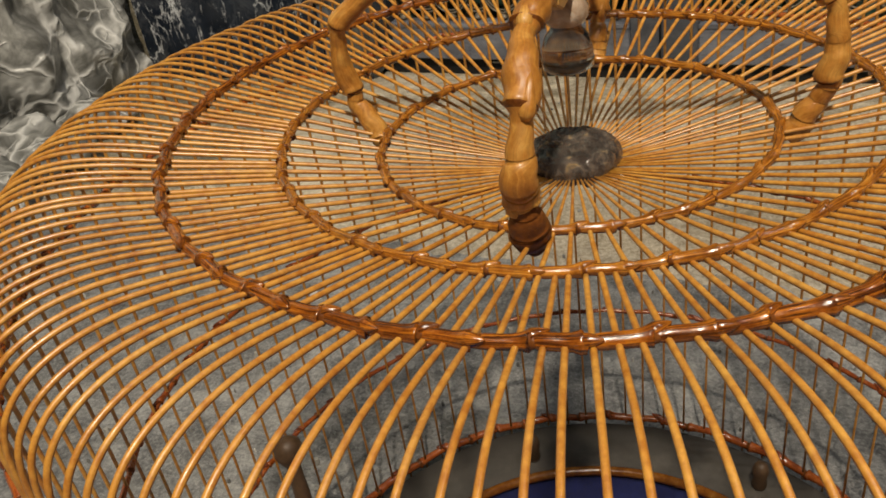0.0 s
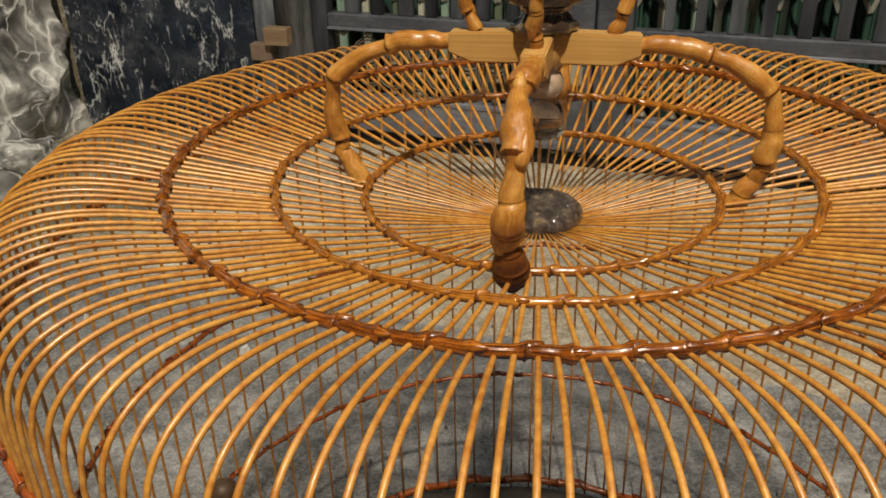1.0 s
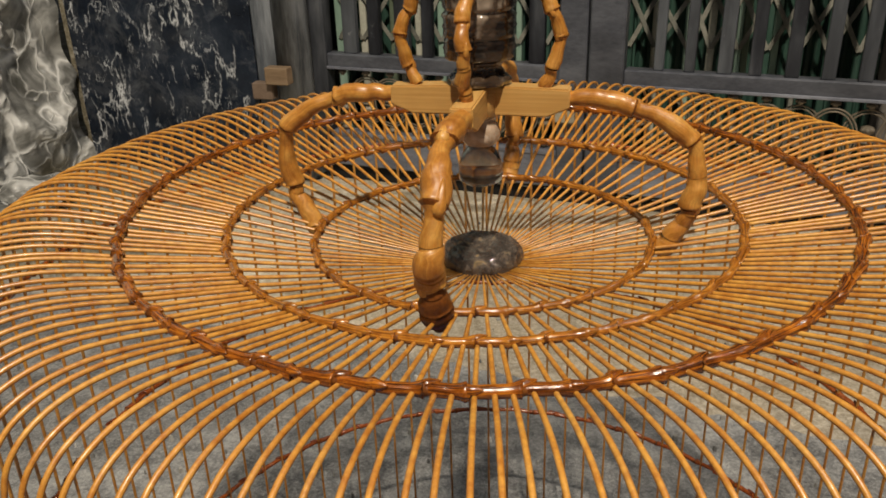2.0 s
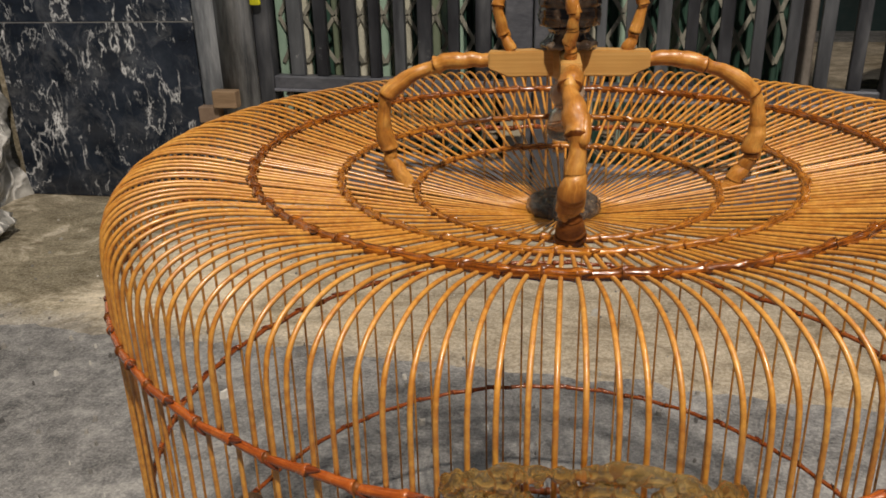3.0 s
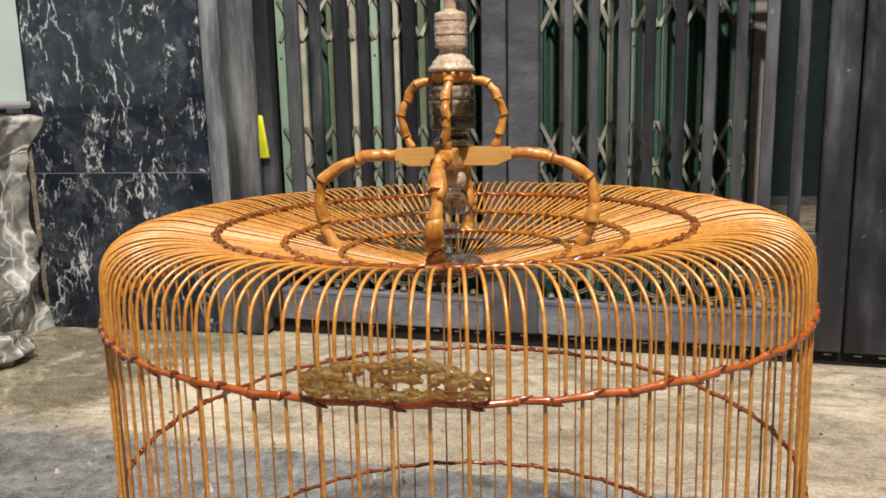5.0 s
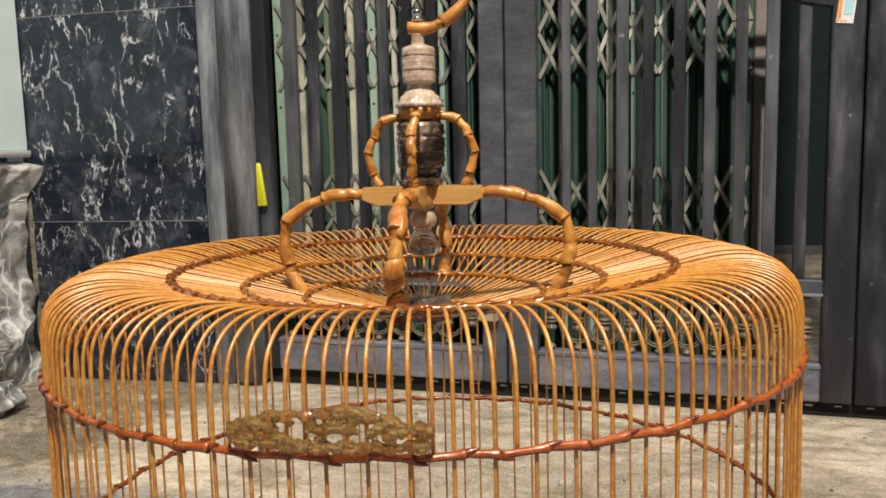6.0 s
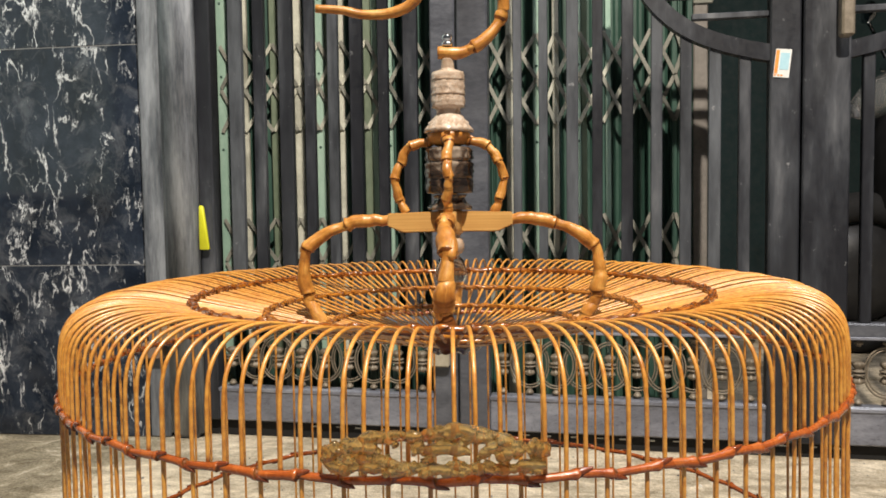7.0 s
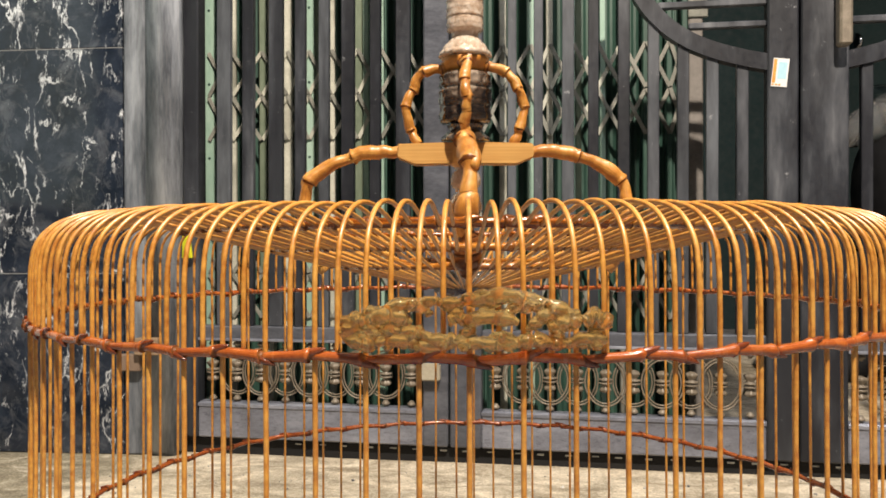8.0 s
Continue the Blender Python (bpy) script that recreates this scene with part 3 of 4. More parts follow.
def foot_bud_mesh():
    """A small cast foot between the rings and the rail."""
    v, f = lathe([(0.0040, -0.0068), (0.0046, -0.0040), (0.0085, -0.0025), (0.0088, 0.0010), (0.0062, 0.0034), (0.0040, 0.0068)], 12)
    me = bpy.data.meshes.new("foot_bud")
    me.from_pydata(v, [], f)
    return me


def oval_mesh():
    """A ring of two thin round bars, one inside the other."""
    pieces = []
    for rx, rz, r in ((0.0405, 0.0500, 0.0019), (0.0352, 0.0445, 0.0017)):
        path = [Vector((rx * cos(2 * pi * k / 36), 0, rz * sin(2 * pi * k / 36))) for k in range(36)]
        pieces.append(tube(path, r, 6, True))
    v, f = join(pieces)
    me = bpy.data.meshes.new("ring")
    me.from_pydata(v, [], f)
    return me


ROSETTE, FOOT_BUD, OVAL = rosette_mesh(), foot_bud_mesh(), oval_mesh()
MID0, MID1, BOT0, BOT1 = -0.160, -0.127, -0.366, -0.290


def leaf(name, label, x0, x1, stile_l, stile_r, bars, top, pitch=0.0535, paints=(None, None)):
    g = gate_thing(name, label, (x0 + x1) / 2, "gate leaves")
    gpart("stile", box(x0, x0 + stile_l, GY - 0.018, GY + 0.018, BOT0, 2.35, 0.003), paints[0] or GATE, g)
    gpart("stile", box(x1 - stile_r, x1, GY - 0.018, GY + 0.018, BOT0, 2.35, 0.003), paints[1] or GATE, g)
    a, b = x0 + stile_l, x1 - stile_r
    gpart("bottom_rail", box(a, b, GY - 0.016, GY + 0.016, BOT0, BOT1, 0.003), RAIL, g)
    gpart("rail_lip", box(a, b, GY - 0.019, GY - 0.0162, BOT1 - 0.010, BOT1 - 0.002, 0.001), RAIL, g)
    gpart("middle_rail", box(a, b, GY - 0.015, GY + 0.015, MID0, MID1, 0.003), MID_RAIL, g)
    gpart("rail_lip", box(a, b, GY - 0.018, GY - 0.0152, MID0 + 0.001, MID0 + 0.007, 0.001), RAIL, g)
    gpart("top_rail", box(a, b, GY - 0.016, GY + 0.016, 2.28, 2.35, 0.003), GATE, g)
    for x, w in bars:
        gpart("bar", box(x - w / 2, x + w / 2, GY - 0.008, GY + 0.008, MID1, top(x), 0.0015), BAR_PAINT, g)
    inv = g.matrix_basis.inverted()
    count = max(1, round((b - a) / pitch))
    step = (b - a) / count
    zc = (MID0 + BOT1) / 2
    for k in range(count):
        x = a + (k + 0.5) * step
        place("rosette", ROSETTE, BRASS, g, m=pose(x, GY, zc, 0, 0, 30), inverse=inv)
        for z in (BOT1 + 0.0065, MID0 - 0.0065):
            place("foot_bud", FOOT_BUD, BRASS, g, m=pose(x, GY, z), inverse=inv)
        if 0 < k < count - 1:
            place("ring", OVAL, BRASS, g, m=pose(x, GY + (0.003 if k % 2 else -0.003), zc, 0, 0), inverse=inv)
    return g


# fixed post on the left of the opening
post = tagged(bm_obj("gate_post", box(-0.809, -0.7605, GY - 0.02, GY + 0.06, GROUND, 2.45, 0.004), POST, smooth=False), "grey painted steel channel post of the gate", "post")
tagged(bm_obj("gate_post", box(-0.758, -0.684, GY - 0.035, GY + 0.05, GROUND, 2.45, 0.012, 3), PALE_POST), "smeared grey steel box post of the gate", "post")
left_leaf = leaf("gate_leaf", "dark grey steel gate leaf with upright bars and cast ornaments", -0.682, -0.105, 0.034, 0.052,
                 [(-0.595, 0.030), (-0.540, 0.025), (-0.478, 0.030), (-0.424, 0.022), (-0.372, 0.022), (-0.320, 0.027), (-0.261, 0.022), (-0.202, 0.030)], lambda x: 2.28, paints=(None, MID_RAIL))


def arch_line(n=26):
    return catmull([(0.232, 0, 0.640), (0.258, 0, 0.572), (0.287, 0, 0.518), (0.320, 0, 0.479), (0.359, 0, 0.449), (0.408, 0, 0.425), (0.465, 0, 0.407), (0.514, 0, 0.396)], n)


def arch_z(x):
    pts = arch_line(60)
    if x < pts[0].x:
        return 2.28
    return min(pts, key=lambda p: abs(p.x - x)).z


def flat_band(path, half, y0, y1):
    """A bent flat bar along a path in the x-z plane."""
    v, f = [], []
    for i, p in enumerate(path):
        d = (path[min(i + 1, len(path) - 1)] - path[max(i - 1, 0)]).normalized()
        nrm = Vector((-d.z, 0, d.x))
        for s, y in ((-1, y0), (1, y0), (1, y1), (-1, y1)):
            q = p + nrm * half * s
            v.append((q.x, y, q.z))
    for i in range(len(path) - 1):
        for k in range(4):
            a, b = i * 4 + k, i * 4 + (k + 1) % 4
            f.append((a, b, b + 4, a + 4))
    f.append((0, 1, 2, 3))
    m = 4 * (len(path) - 1)
    f.append((m + 3, m + 2, m + 1, m))
    return fix_normals(v, f)


R_BARS = [(0.023, 0.017), (0.076, 0.018), (0.135, 0.024), (0.185, 0.021), (0.244, 0.023), (0.301, 0.022), (0.357, 0.022), (0.412, 0.023), (0.468, 0.022)]
right_leaf = leaf("gate_leaf", "dark grey steel gate leaf with a bowed band over its bars", -0.101, 0.5676, 0.064, 0.0562, R_BARS, arch_z, paints=(MID_RAIL, None))
gpart("bowed_band", flat_band(arch_line(), 0.0158, GY - 0.014, GY + 0.014), GATE, right_leaf)
gpart("cross_bar", box(0.367, 0.5114, GY - 0.008, GY + 0.008, 0.466, 0.478, 0.002), BAR_PAINT, right_leaf)
gpart("cross_bar", box(0.308, 0.5114, GY - 0.008, GY + 0.008, 0.508, 0.521, 0.002), BAR_PAINT, right_leaf)
far_leaf = leaf("gate_leaf", "dark grey steel gate leaf with a brass latch handle", 0.5716, 1.40, 0.0857, 0.07, [(0.6923 + 0.056 * k, 0.021) for k in range(11)], lambda x: 0.396 + min(0.3, 0.9 * max(0.0, x - 0.657) ** 1.4))
gpart("bowed_band", flat_band([Vector((1.1687 - p.x, 0, p.z)) for p in arch_line()][::-1], 0.0158, GY - 0.014, GY + 0.014), GATE, far_leaf)
gpart("cross_bar", box(0.6573, 1.33, GY - 0.008, GY + 0.008, 0.466, 0.479, 0.002), BAR_PAINT, far_leaf)
gpart("cross_bar", box(0.6573, 1.33, GY - 0.008, GY + 0.008, 0.511, 0.523, 0.002), BAR_PAINT, far_leaf)
gpart("latch_handle", box(0.6288, 0.6518, GY - 0.058, GY - 0.028, 0.414, 0.694, 0.004), BRASS, far_leaf, "worn brass latch handle")
gpart("latch_foot", box(0.6323, 0.6483, GY - 0.030, GY - 0.0185, 0.570, 0.600, 0.002), GATE, far_leaf)
gpart("latch_foot", box(0.6323, 0.6483, GY - 0.030, GY - 0.0185, 0.650, 0.670, 0.002), GATE, far_leaf)
# added strip: the shade in the gap under the leaves as black colour
sill = tagged(bm_obj("threshold", box(-0.757, 1.42, GY + 0.004, GY + 0.03, GROUND, BOT0 - 0.004, 0.002), RUBBER_AND_GAP, smooth=False), "black strip standing in for the shaded gap under the gate", "door sill", kind="structure")

# small pale boxes stand in for light coming through below the gate
for k in range(22):
    x = -0.43 + 0.0515 * k + 0.004 * sin(k * 2.3)
    bm_obj("slot", box(x - 0.007, x + 0.007, GY + 0.0015, GY + 0.0045, -0.3785 + 0.0008 * sin(k * 1.7), -0.3755, 0.0008), LIGHT_SPECK, sill, smooth=False)
gpart("stop_block", box(-0.161, -0.119, GY - 0.040, GY - 0.0185, -0.229, -0.195, 0.003, 2), BEIGE, left_leaf, "pale wooden stop block")

# sticker on the gate, yellow clip, wooden blocks
st = tagged(bm_obj("sticker", box(-0.0145, 0.0145, -0.0006, 0.0006, -0.027, 0.027, 0.0004), WHITE, smooth=False), "small white sticker with an orange and blue print", "sticker")
# the leaves hang slightly askew to the post, nearer at their far end
SWING = pose(-0.70, 1.19, 0, 0, 0.30, math.degrees(math.atan(-0.075))) @ pose(0.70, -GY, 0)
for ob in (left_leaf, right_leaf, far_leaf, sill):
    ob.matrix_basis = SWING @ ob.matrix_basis
st.matrix_basis = SWING @ pose(0.5336, GY - 0.0192, 0.3735, 0, 6, 0)
ORANGE = worn("orange_print", (0.70, 0.22, 0.03), (0.78, 0.28, 0.05), (0.82, 0.36, 0.08), 60)
CYAN = worn("pale_blue_print", (0.30, 0.55, 0.66), (0.38, 0.62, 0.72), (0.5, 0.7, 0.78), 60)
bm_obj("print_band", box(-0.0135, -0.0075, -0.0011, -0.0007, -0.020, 0.025, 0), ORANGE, st, smooth=False)
bm_obj("print_patch", box(-0.0050, 0.0115, -0.0011, -0.0007, -0.012, 0.020, 0), CYAN, st, smooth=False)
for k in range(3):
    bm_obj("print_bar", box(-0.0135 + 0.006 * k, -0.0095 + 0.006 * k, -0.0011, -0.0007, -0.0245, -0.0215, 0), ORANGE, st, smooth=False)
cv = [(-0.009, 0), (0.012, 0), (0.013, 0.003), (0.002, 0.095), (-0.0055, 0.098), (-0.008, 0.094)]
bm = fix_normals([(x, y, z) for y in (-0.004, 0.004) for x, z in cv], [tuple(range(6)), tuple(range(6, 12))] + [(k, (k + 1) % 6, (k + 1) % 6 + 6, k + 6) for k in range(6)])
bmesh.ops.bevel(bm, geom=bm.edges, offset=0.0012, segments=1, affect="EDGES")
clip = tagged(bm_obj("wedge", bm, YELLOW), "bright yellow plastic wedge stuck beside the gate post", "wedge")
clip.matrix_basis = pose(-0.668, GY - 0.024, 0.017)
bm_obj("hinge_block", box(-0.768, -0.716, GY - 0.062, GY - 0.0352, -0.186, -0.150, 0.002), WOOD, post, "brown wooden hinge block", smooth=False)
bm_obj("hinge_plate", box(-0.811, -0.764, GY - 0.045, GY - 0.0202, -0.222, -0.187, 0.002), RUST, post, "reddish brown hinge block", smooth=False)

# ---- inner folding door: green sheets, pale channels, crossed straps ----
FY = 1.315
door = new("folding_door")
door.matrix_basis = pose(-0.1, FY, GROUND)
tagged(door, "green and cream folding steel door with crossed straps", "door")
dinv = door.matrix_basis.inverted()
xs = [-0.673, -0.618, -0.547, -0.488, -0.438, -0.386, -0.325, -0.273, -0.215, -0.160, -0.105, -0.050, 0.001, 0.0625, 0.105, 0.156, 0.208, 0.262, 0.314, 0.365, 0.398]


def dpart(name, bm, mat, label="", smooth=False):
    return bm_obj(name, bm, mat, door, label, smooth, inverse=dinv)


for k, (xa, xb) in enumerate(zip(xs, xs[1:])):
    # a ribbed sheet between two channels
    v, f = [], []
    for i in range(9):
        x = xa + (xb - xa) * i / 8
        y = FY + 0.030 + 0.006 * (1 if i % 4 in (1, 2) else 0)
        v += [(x, y, GROUND + 0.03), (x, y, 2.3)]
    for i in range(8):
        f.append((2 * i, 2 * i + 2, 2 * i + 3, 2 * i + 1))
    ob = obj("sheet", v, f, SHEET, door, smooth=False, inverse=dinv)
    sol = ob.modifiers.new("thickness", "SOLIDIFY")
    sol.thickness, sol.offset = 0.0012, 1
# the channels between the sheets: half width, paint, and a second narrow lip with its own paint
CHANNEL = {0: (0.0105, MINT, SHEET), 1: (0.0075, CREAM, SHEET), 2: (0.0085, OLIVE, CREAM), 3: (0.0105, CREAM, SHEET), 4: (0.0100, MINT, OLIVE), 5: (0.0065, CREAM, SHEET),
           6: (0.0085, OLIVE, MINT), 7: (0.0060, MINT, SHEET), 12: (0.0080, CREAM, SHEET), 13: (0.0080, MINT, SHEET), 14: (0.0070, CREAM, SHEET), 15: (0.0050, MINT, OLIVE), 16: (0.0060, SHEET, MINT), 17: (0.0045, SHADE_GREY, SHEET)}
for k, x in enumerate(xs):
    half, paint, lip = CHANNEL.get(k, (0.0065, SHEET, SHEET))
    dpart("channel", box(x - half, x + half, FY - 0.016, FY + 0.012, GROUND + 0.015, 2.3, 0.002), paint)
    dpart("channel_lip", box(x + half + 0.0015, x + half + (0.0135 if lip is not SHEET else 0.006), FY - 0.010, FY + 0.014, GROUND + 0.015, 2.3, 0.001), lip)
    if paint is MINT:
        for z in (-0.02, 0.245, 0.415, 0.585):
            v, f = lathe([(0.0032, 0.0), (0.0030, 0.0012), (0.0016, 0.0022)], 10)
            dpart("rivet", fix_normals([Vector((x + p.x, FY - 0.0158 - p.z, z + p.y)) for p in v], f), SHEET)


def strap(x0, z0, x1, z1, y):
    d = Vector((x1 - x0, 0, z1 - z0))
    L = d.length
    bm = box(0.0015, L - 0.0015, -0.0012, 0.0012, -0.0044, 0.0044, 0.0006)
    bmesh.ops.transform(bm, matrix=pose(x0, y, z0, 0, -math.degrees(atan2(d.z, d.x)), 0), verts=bm.verts)
    return bm


for zc in (0.385, -0.02, 0.95, 1.55, 2.1):
    for xa, xb in zip(xs, xs[1:]):
        for zz in (zc - 0.051, zc + 0.051):
            # cream where light reaches the straps, grey where shade is painted in
            lit_paint = CREAM if zc > 0.3 and (-0.63 < xa < -0.3 or 0.05 < xa < 0.25) else SHADE_GREY
            dpart("strap", strap(xa, zz - 0.051, xb, zz + 0.051, FY - 0.0195), lit_paint)
            dpart("strap", strap(xa, zz + 0.051, xb, zz - 0.051, FY - 0.0225), SHADE_GREY)
dpart("end_post", box(0.405, 0.436, FY - 0.02, FY + 0.02, GROUND, 2.35, 0.003), worn("dusty_brown_post", (0.12, 0.11, 0.10), (0.2, 0.18, 0.165), (0.28, 0.26, 0.24), 12), "dusty brown end post")

plate = dpart("lock_plate", box(0.404, 0.446, FY - 0.0245, FY - 0.0205, 0.535, 0.580, 0.002), SHADE_GREY, "pale lock plate with a round keyhole")
v, f = lathe([(0.0115, 0.0), (0.0110, 0.004), (0.0085, 0.0065), (0.0080, 0.003), (0.001, 0.003)], 20)
bm_obj("lock_cylinder", fix_normals([Vector((0.428 + p.x, FY - 0.0244 - p.z, 0.556 + p.y)) for p in v], f), BLACK, plate, inverse=dinv)

# ---- parked motorbike inside the dark room ----
bike = new("motorbike")
bike.matrix_basis = pose(1.66, 2.30, GROUND, 0, 0, 6)
tagged(bike, "black motor scooter parked in the dark shop", "motorbike")


def wheel(x):
    ring = [Vector((x + 0.215 * cos(2 * pi * k / 36), 0, 0.265 + 0.215 * sin(2 * pi * k / 36))) for k in range(36)]
    w = obj("wheel", *tube(ring, 0.05, 10, True), RUBBER_AND_GAP, bike)
    v, f = lathe([(0.03, -0.04), (0.06, -0.045), (0.155, -0.02), (0.165, 0.0), (0.155, 0.02), (0.06, 0.045), (0.03, 0.04)], 24)
    v = [Vector((x + p.x, p.z, 0.265 + p.y)) for p in v]
    bm_obj("rim", fix_normals(v, f), BLACK, w)


wheel(-0.55)
wheel(0.55)


def shell(sections, n=16):
    """A body lofted through oval sections: x, centre height, half width, half height."""
    v, f = [], []
    for x, zc, w, h in sections:
        for k in range(n):
            t = 2 * pi * k / n
            v.append(Vector((x, w * cos(t), zc + h * sin(t))))
    for i in range(len(sections) - 1):
        for k in range(n):
            q = (k + 1) % n
            f.append((i * n + k, i * n + q, (i + 1) * n + q, (i + 1) * n + k))
    f.append(tuple(range(n)))
    f.append(tuple(range((len(sections) - 1) * n, len(sections) * n)))
    return fix_normals(v, f)


bm_obj("body", shell([(-0.10, 0.42, 0.08, 0.08), (0.05, 0.50, 0.13, 0.15), (0.30, 0.58, 0.15, 0.16), (0.60, 0.66, 0.12, 0.11), (0.82, 0.72, 0.04, 0.05)]), BLACK, bike)
bm_obj("seat", shell([(-0.02, 0.70, 0.06, 0.03), (0.10, 0.735, 0.12, 0.05), (0.40, 0.76, 0.13, 0.05), (0.66, 0.80, 0.09, 0.035)]), RUBBER_AND_GAP, bike)
bm_obj("leg_shield", shell([(-0.50, 0.62, 0.10, 0.16), (-0.40, 0.60, 0.20, 0.28), (-0.34, 0.55, 0.20, 0.26), (-0.22, 0.40, 0.12, 0.10)]), BLACK, bike)
obj("fork", *tube([Vector((-0.56, 0.06, 0.265)), Vector((-0.46, 0.06, 0.60)), Vector((-0.38, 0.03, 0.92))], 0.022, 10), CHROME, bike)
obj("handlebar", *tube(catmull([(-0.30, -0.34, 0.98), (-0.36, -0.18, 0.99), (-0.38, 0, 0.95), (-0.36, 0.18, 0.99), (-0.30, 0.34, 0.98)], 20), 0.016, 8), CHROME, bike)
for sd in (-1, 1):
    mir = obj("mirror", *tube(catmull([(-0.35, 0.22 * sd, 0.98), (-0.37, 0.27 * sd, 1.08), (-0.37, 0.32 * sd, 1.14)], 10), 0.007, 8), CHROME, bike)
    v, f = lathe([(0.004, -0.012), (0.045, -0.008), (0.05, 0.0), (0.04, 0.012), (0.004, 0.015)], 20)
    bm_obj("mirror_glass", fix_normals([Vector((-0.37 + p.z, 0.33 * sd + p.x * 1.3, 1.18 + p.y * 0.8)) for p in v], f), CHROME, mir)
bm_obj("headlamp", shell([(-0.58, 0.80, 0.03, 0.03), (-0.54, 0.82, 0.08, 0.06), (-0.44, 0.86, 0.10, 0.08)]), CLEAR, bike)

# ---- the birdcage ----
cage = new("birdcage")
cage.matrix_basis = pose(0, 0, GROUND, 0, 0, TURN)
tagged(cage, "round varnished bamboo birdcage with dished top and agate fittings", "birdcage")
CI = pose(0, 0, -GROUND)


def cpart(name, vf, mat, label="", parent=None, m=None):
    me = vf
    if not isinstance(vf, bpy.types.Mesh):
        me = bpy.data.meshes.new(name)
        bm = fix_normals(*vf)
        bm.to_mesh(me)
        bm.free()
    if parent:
        return place(name, me, mat, parent, label, m=m, inverse=parent.matrix_basis.inverted())
    return place(name, me, mat, cage, label, m=m, inverse=CI)


def to_mesh(name, vf, mat):
    me = bpy.data.meshes.new(name)
    bm = fix_normals(*vf[:2])
    bm.to_mesh(me)
    bm.free()
    me.materials.append(mat)
    if len(vf) > 2:
        me.materials.append(CREASE)
        for p, q in zip(me.polygons, vf[1]):
            if min(q) in vf[2] and len(q) == 4:
                p.material_index = 1
    if len(vf) > 3:
        at = me.attributes.new("fibre", "FLOAT_VECTOR", "POINT")
        at.data.foreach_set("vector", [c for p in vf[3] for c in p])
    return me


PROFILE = [(0.0165, 0.0115), (0.0855, 0.0262), (0.1272, 0.0366), (0.150, 0.0418), (0.174, 0.0472), (0.192, 0.0518), (0.2085, 0.0546), (0.2230, 0.0545), (0.2350, 0.0513), (0.2430, 0.0457), (0.2475, 0.0385), (0.2494, 0.0285), (0.2498, 0.0180), (0.2499, 0.004), (0.2499, -0.012)]
UPPER = catmull([(r, 0, z) for r, z in PROFILE], 58)
LOWER = [Vector((0.2495 + 0.003 * (-z / 0.4), 0, z)) for z in (-0.03, -0.08, -0.13, -0.20, -0.264, -0.33, -0.40)]
BR = 0.00099
N = 174
PHASE = -86.02 - TURN


def bar_mesh(name, path):
    v, f = tube(path, [BR * min(1.0, 0.40 + 0.60 * p.x / 0.11) for p in path], 7)
    me = bpy.data.meshes.new(name)
    bm = fix_normals(v, f)
    bm.to_mesh(me)
    bm.free()
    return me


full = bar_mesh("long_bar", UPPER + LOWER)
half = bar_mesh("short_bar", [p for p in UPPER if p.x > 0.1255 and p.z > -0.002])
rng = random.Random(4)
for k in range(N):
    m = pose(0, 0, rng.uniform(-0.0004, 0.0004), rng.uniform(-0.1, 0.1), rng.uniform(-0.1, 0.1), PHASE + 360 * k / N + rng.uniform(-0.15, 0.15))
    cpart("bar", half if k % 2 else full, BAR, m=m)


def fibre_lines(path, sides):
    """For each vertex of a tube: its turn about the path, and the length along it."""
    out, run = [], 0.0
    for i, p in enumerate(path):
        if i:
            run += (p - path[i - 1]).length
        for k in range(sides):
            t = 2 * pi * k / sides
            out.append((cos(t), sin(t), run))
    return out


HOOP_S = (0.0, 0.03, 0.07, 0.14, 0.30, 0.50, 0.68, 0.82, 0.92, 0.97)
HOOP_K = (1.22, 0.70, 0.72, 0.80, 0.90, 0.90, 0.90, 0.98, 1.16, 1.26)
HOOP_O = (0.62, -0.10, -0.50, -0.55, -0.42, -0.20, 0.02, 0.22, 0.45, 0.58)


def knotted_hoop(R, z, r, nodes, seed, lay=0.0):
    """A ring of bamboo root: every length swells to a collar at a joint and the next starts thin beside it,
    by turns above and below (lay 1: inside and outside, on a level hoop)."""
    rnd = random.Random(seed)
    path, rad, at = [], [], []
    for kn in range(nodes):
        side = 1 if kn % 2 else -1
        fat, slip = rnd.uniform(0.92, 1.08), rnd.uniform(-0.12, 0.12)
        at.append((2 * pi * (kn + slip) / nodes, side, fat))
    for kn in range(nodes):
        t0, side, fat = at[kn]
        t1 = at[(kn + 1) % nodes][0] + (2 * pi if kn + 1 == nodes else 0)
        for s, k, o in zip(HOOP_S, HOOP_K, HOOP_O):
            # the collar at the start still belongs to the length before
            w = side * o if s else -side * o
            t = t0 + (t1 - t0) * s
            dr, dz = (w * 0.27, 0.25 + 0.08 * abs(w)) if lay else (0.15 + 0.08 * abs(w), w * 0.42)
            rr = R + r * dr
            path.append(Vector((rr * cos(t), rr * sin(t), z + r * dz)))
            rad.append(r * fat * (0.86 * k + 0.14 if lay else k))
    v, f = tube(path, rad, 8, True)
    dark = {i for i in range(len(v)) if (i // 8) % 10 in (0, 1)}
    return v, f, dark, fibre_lines(path, 8), at


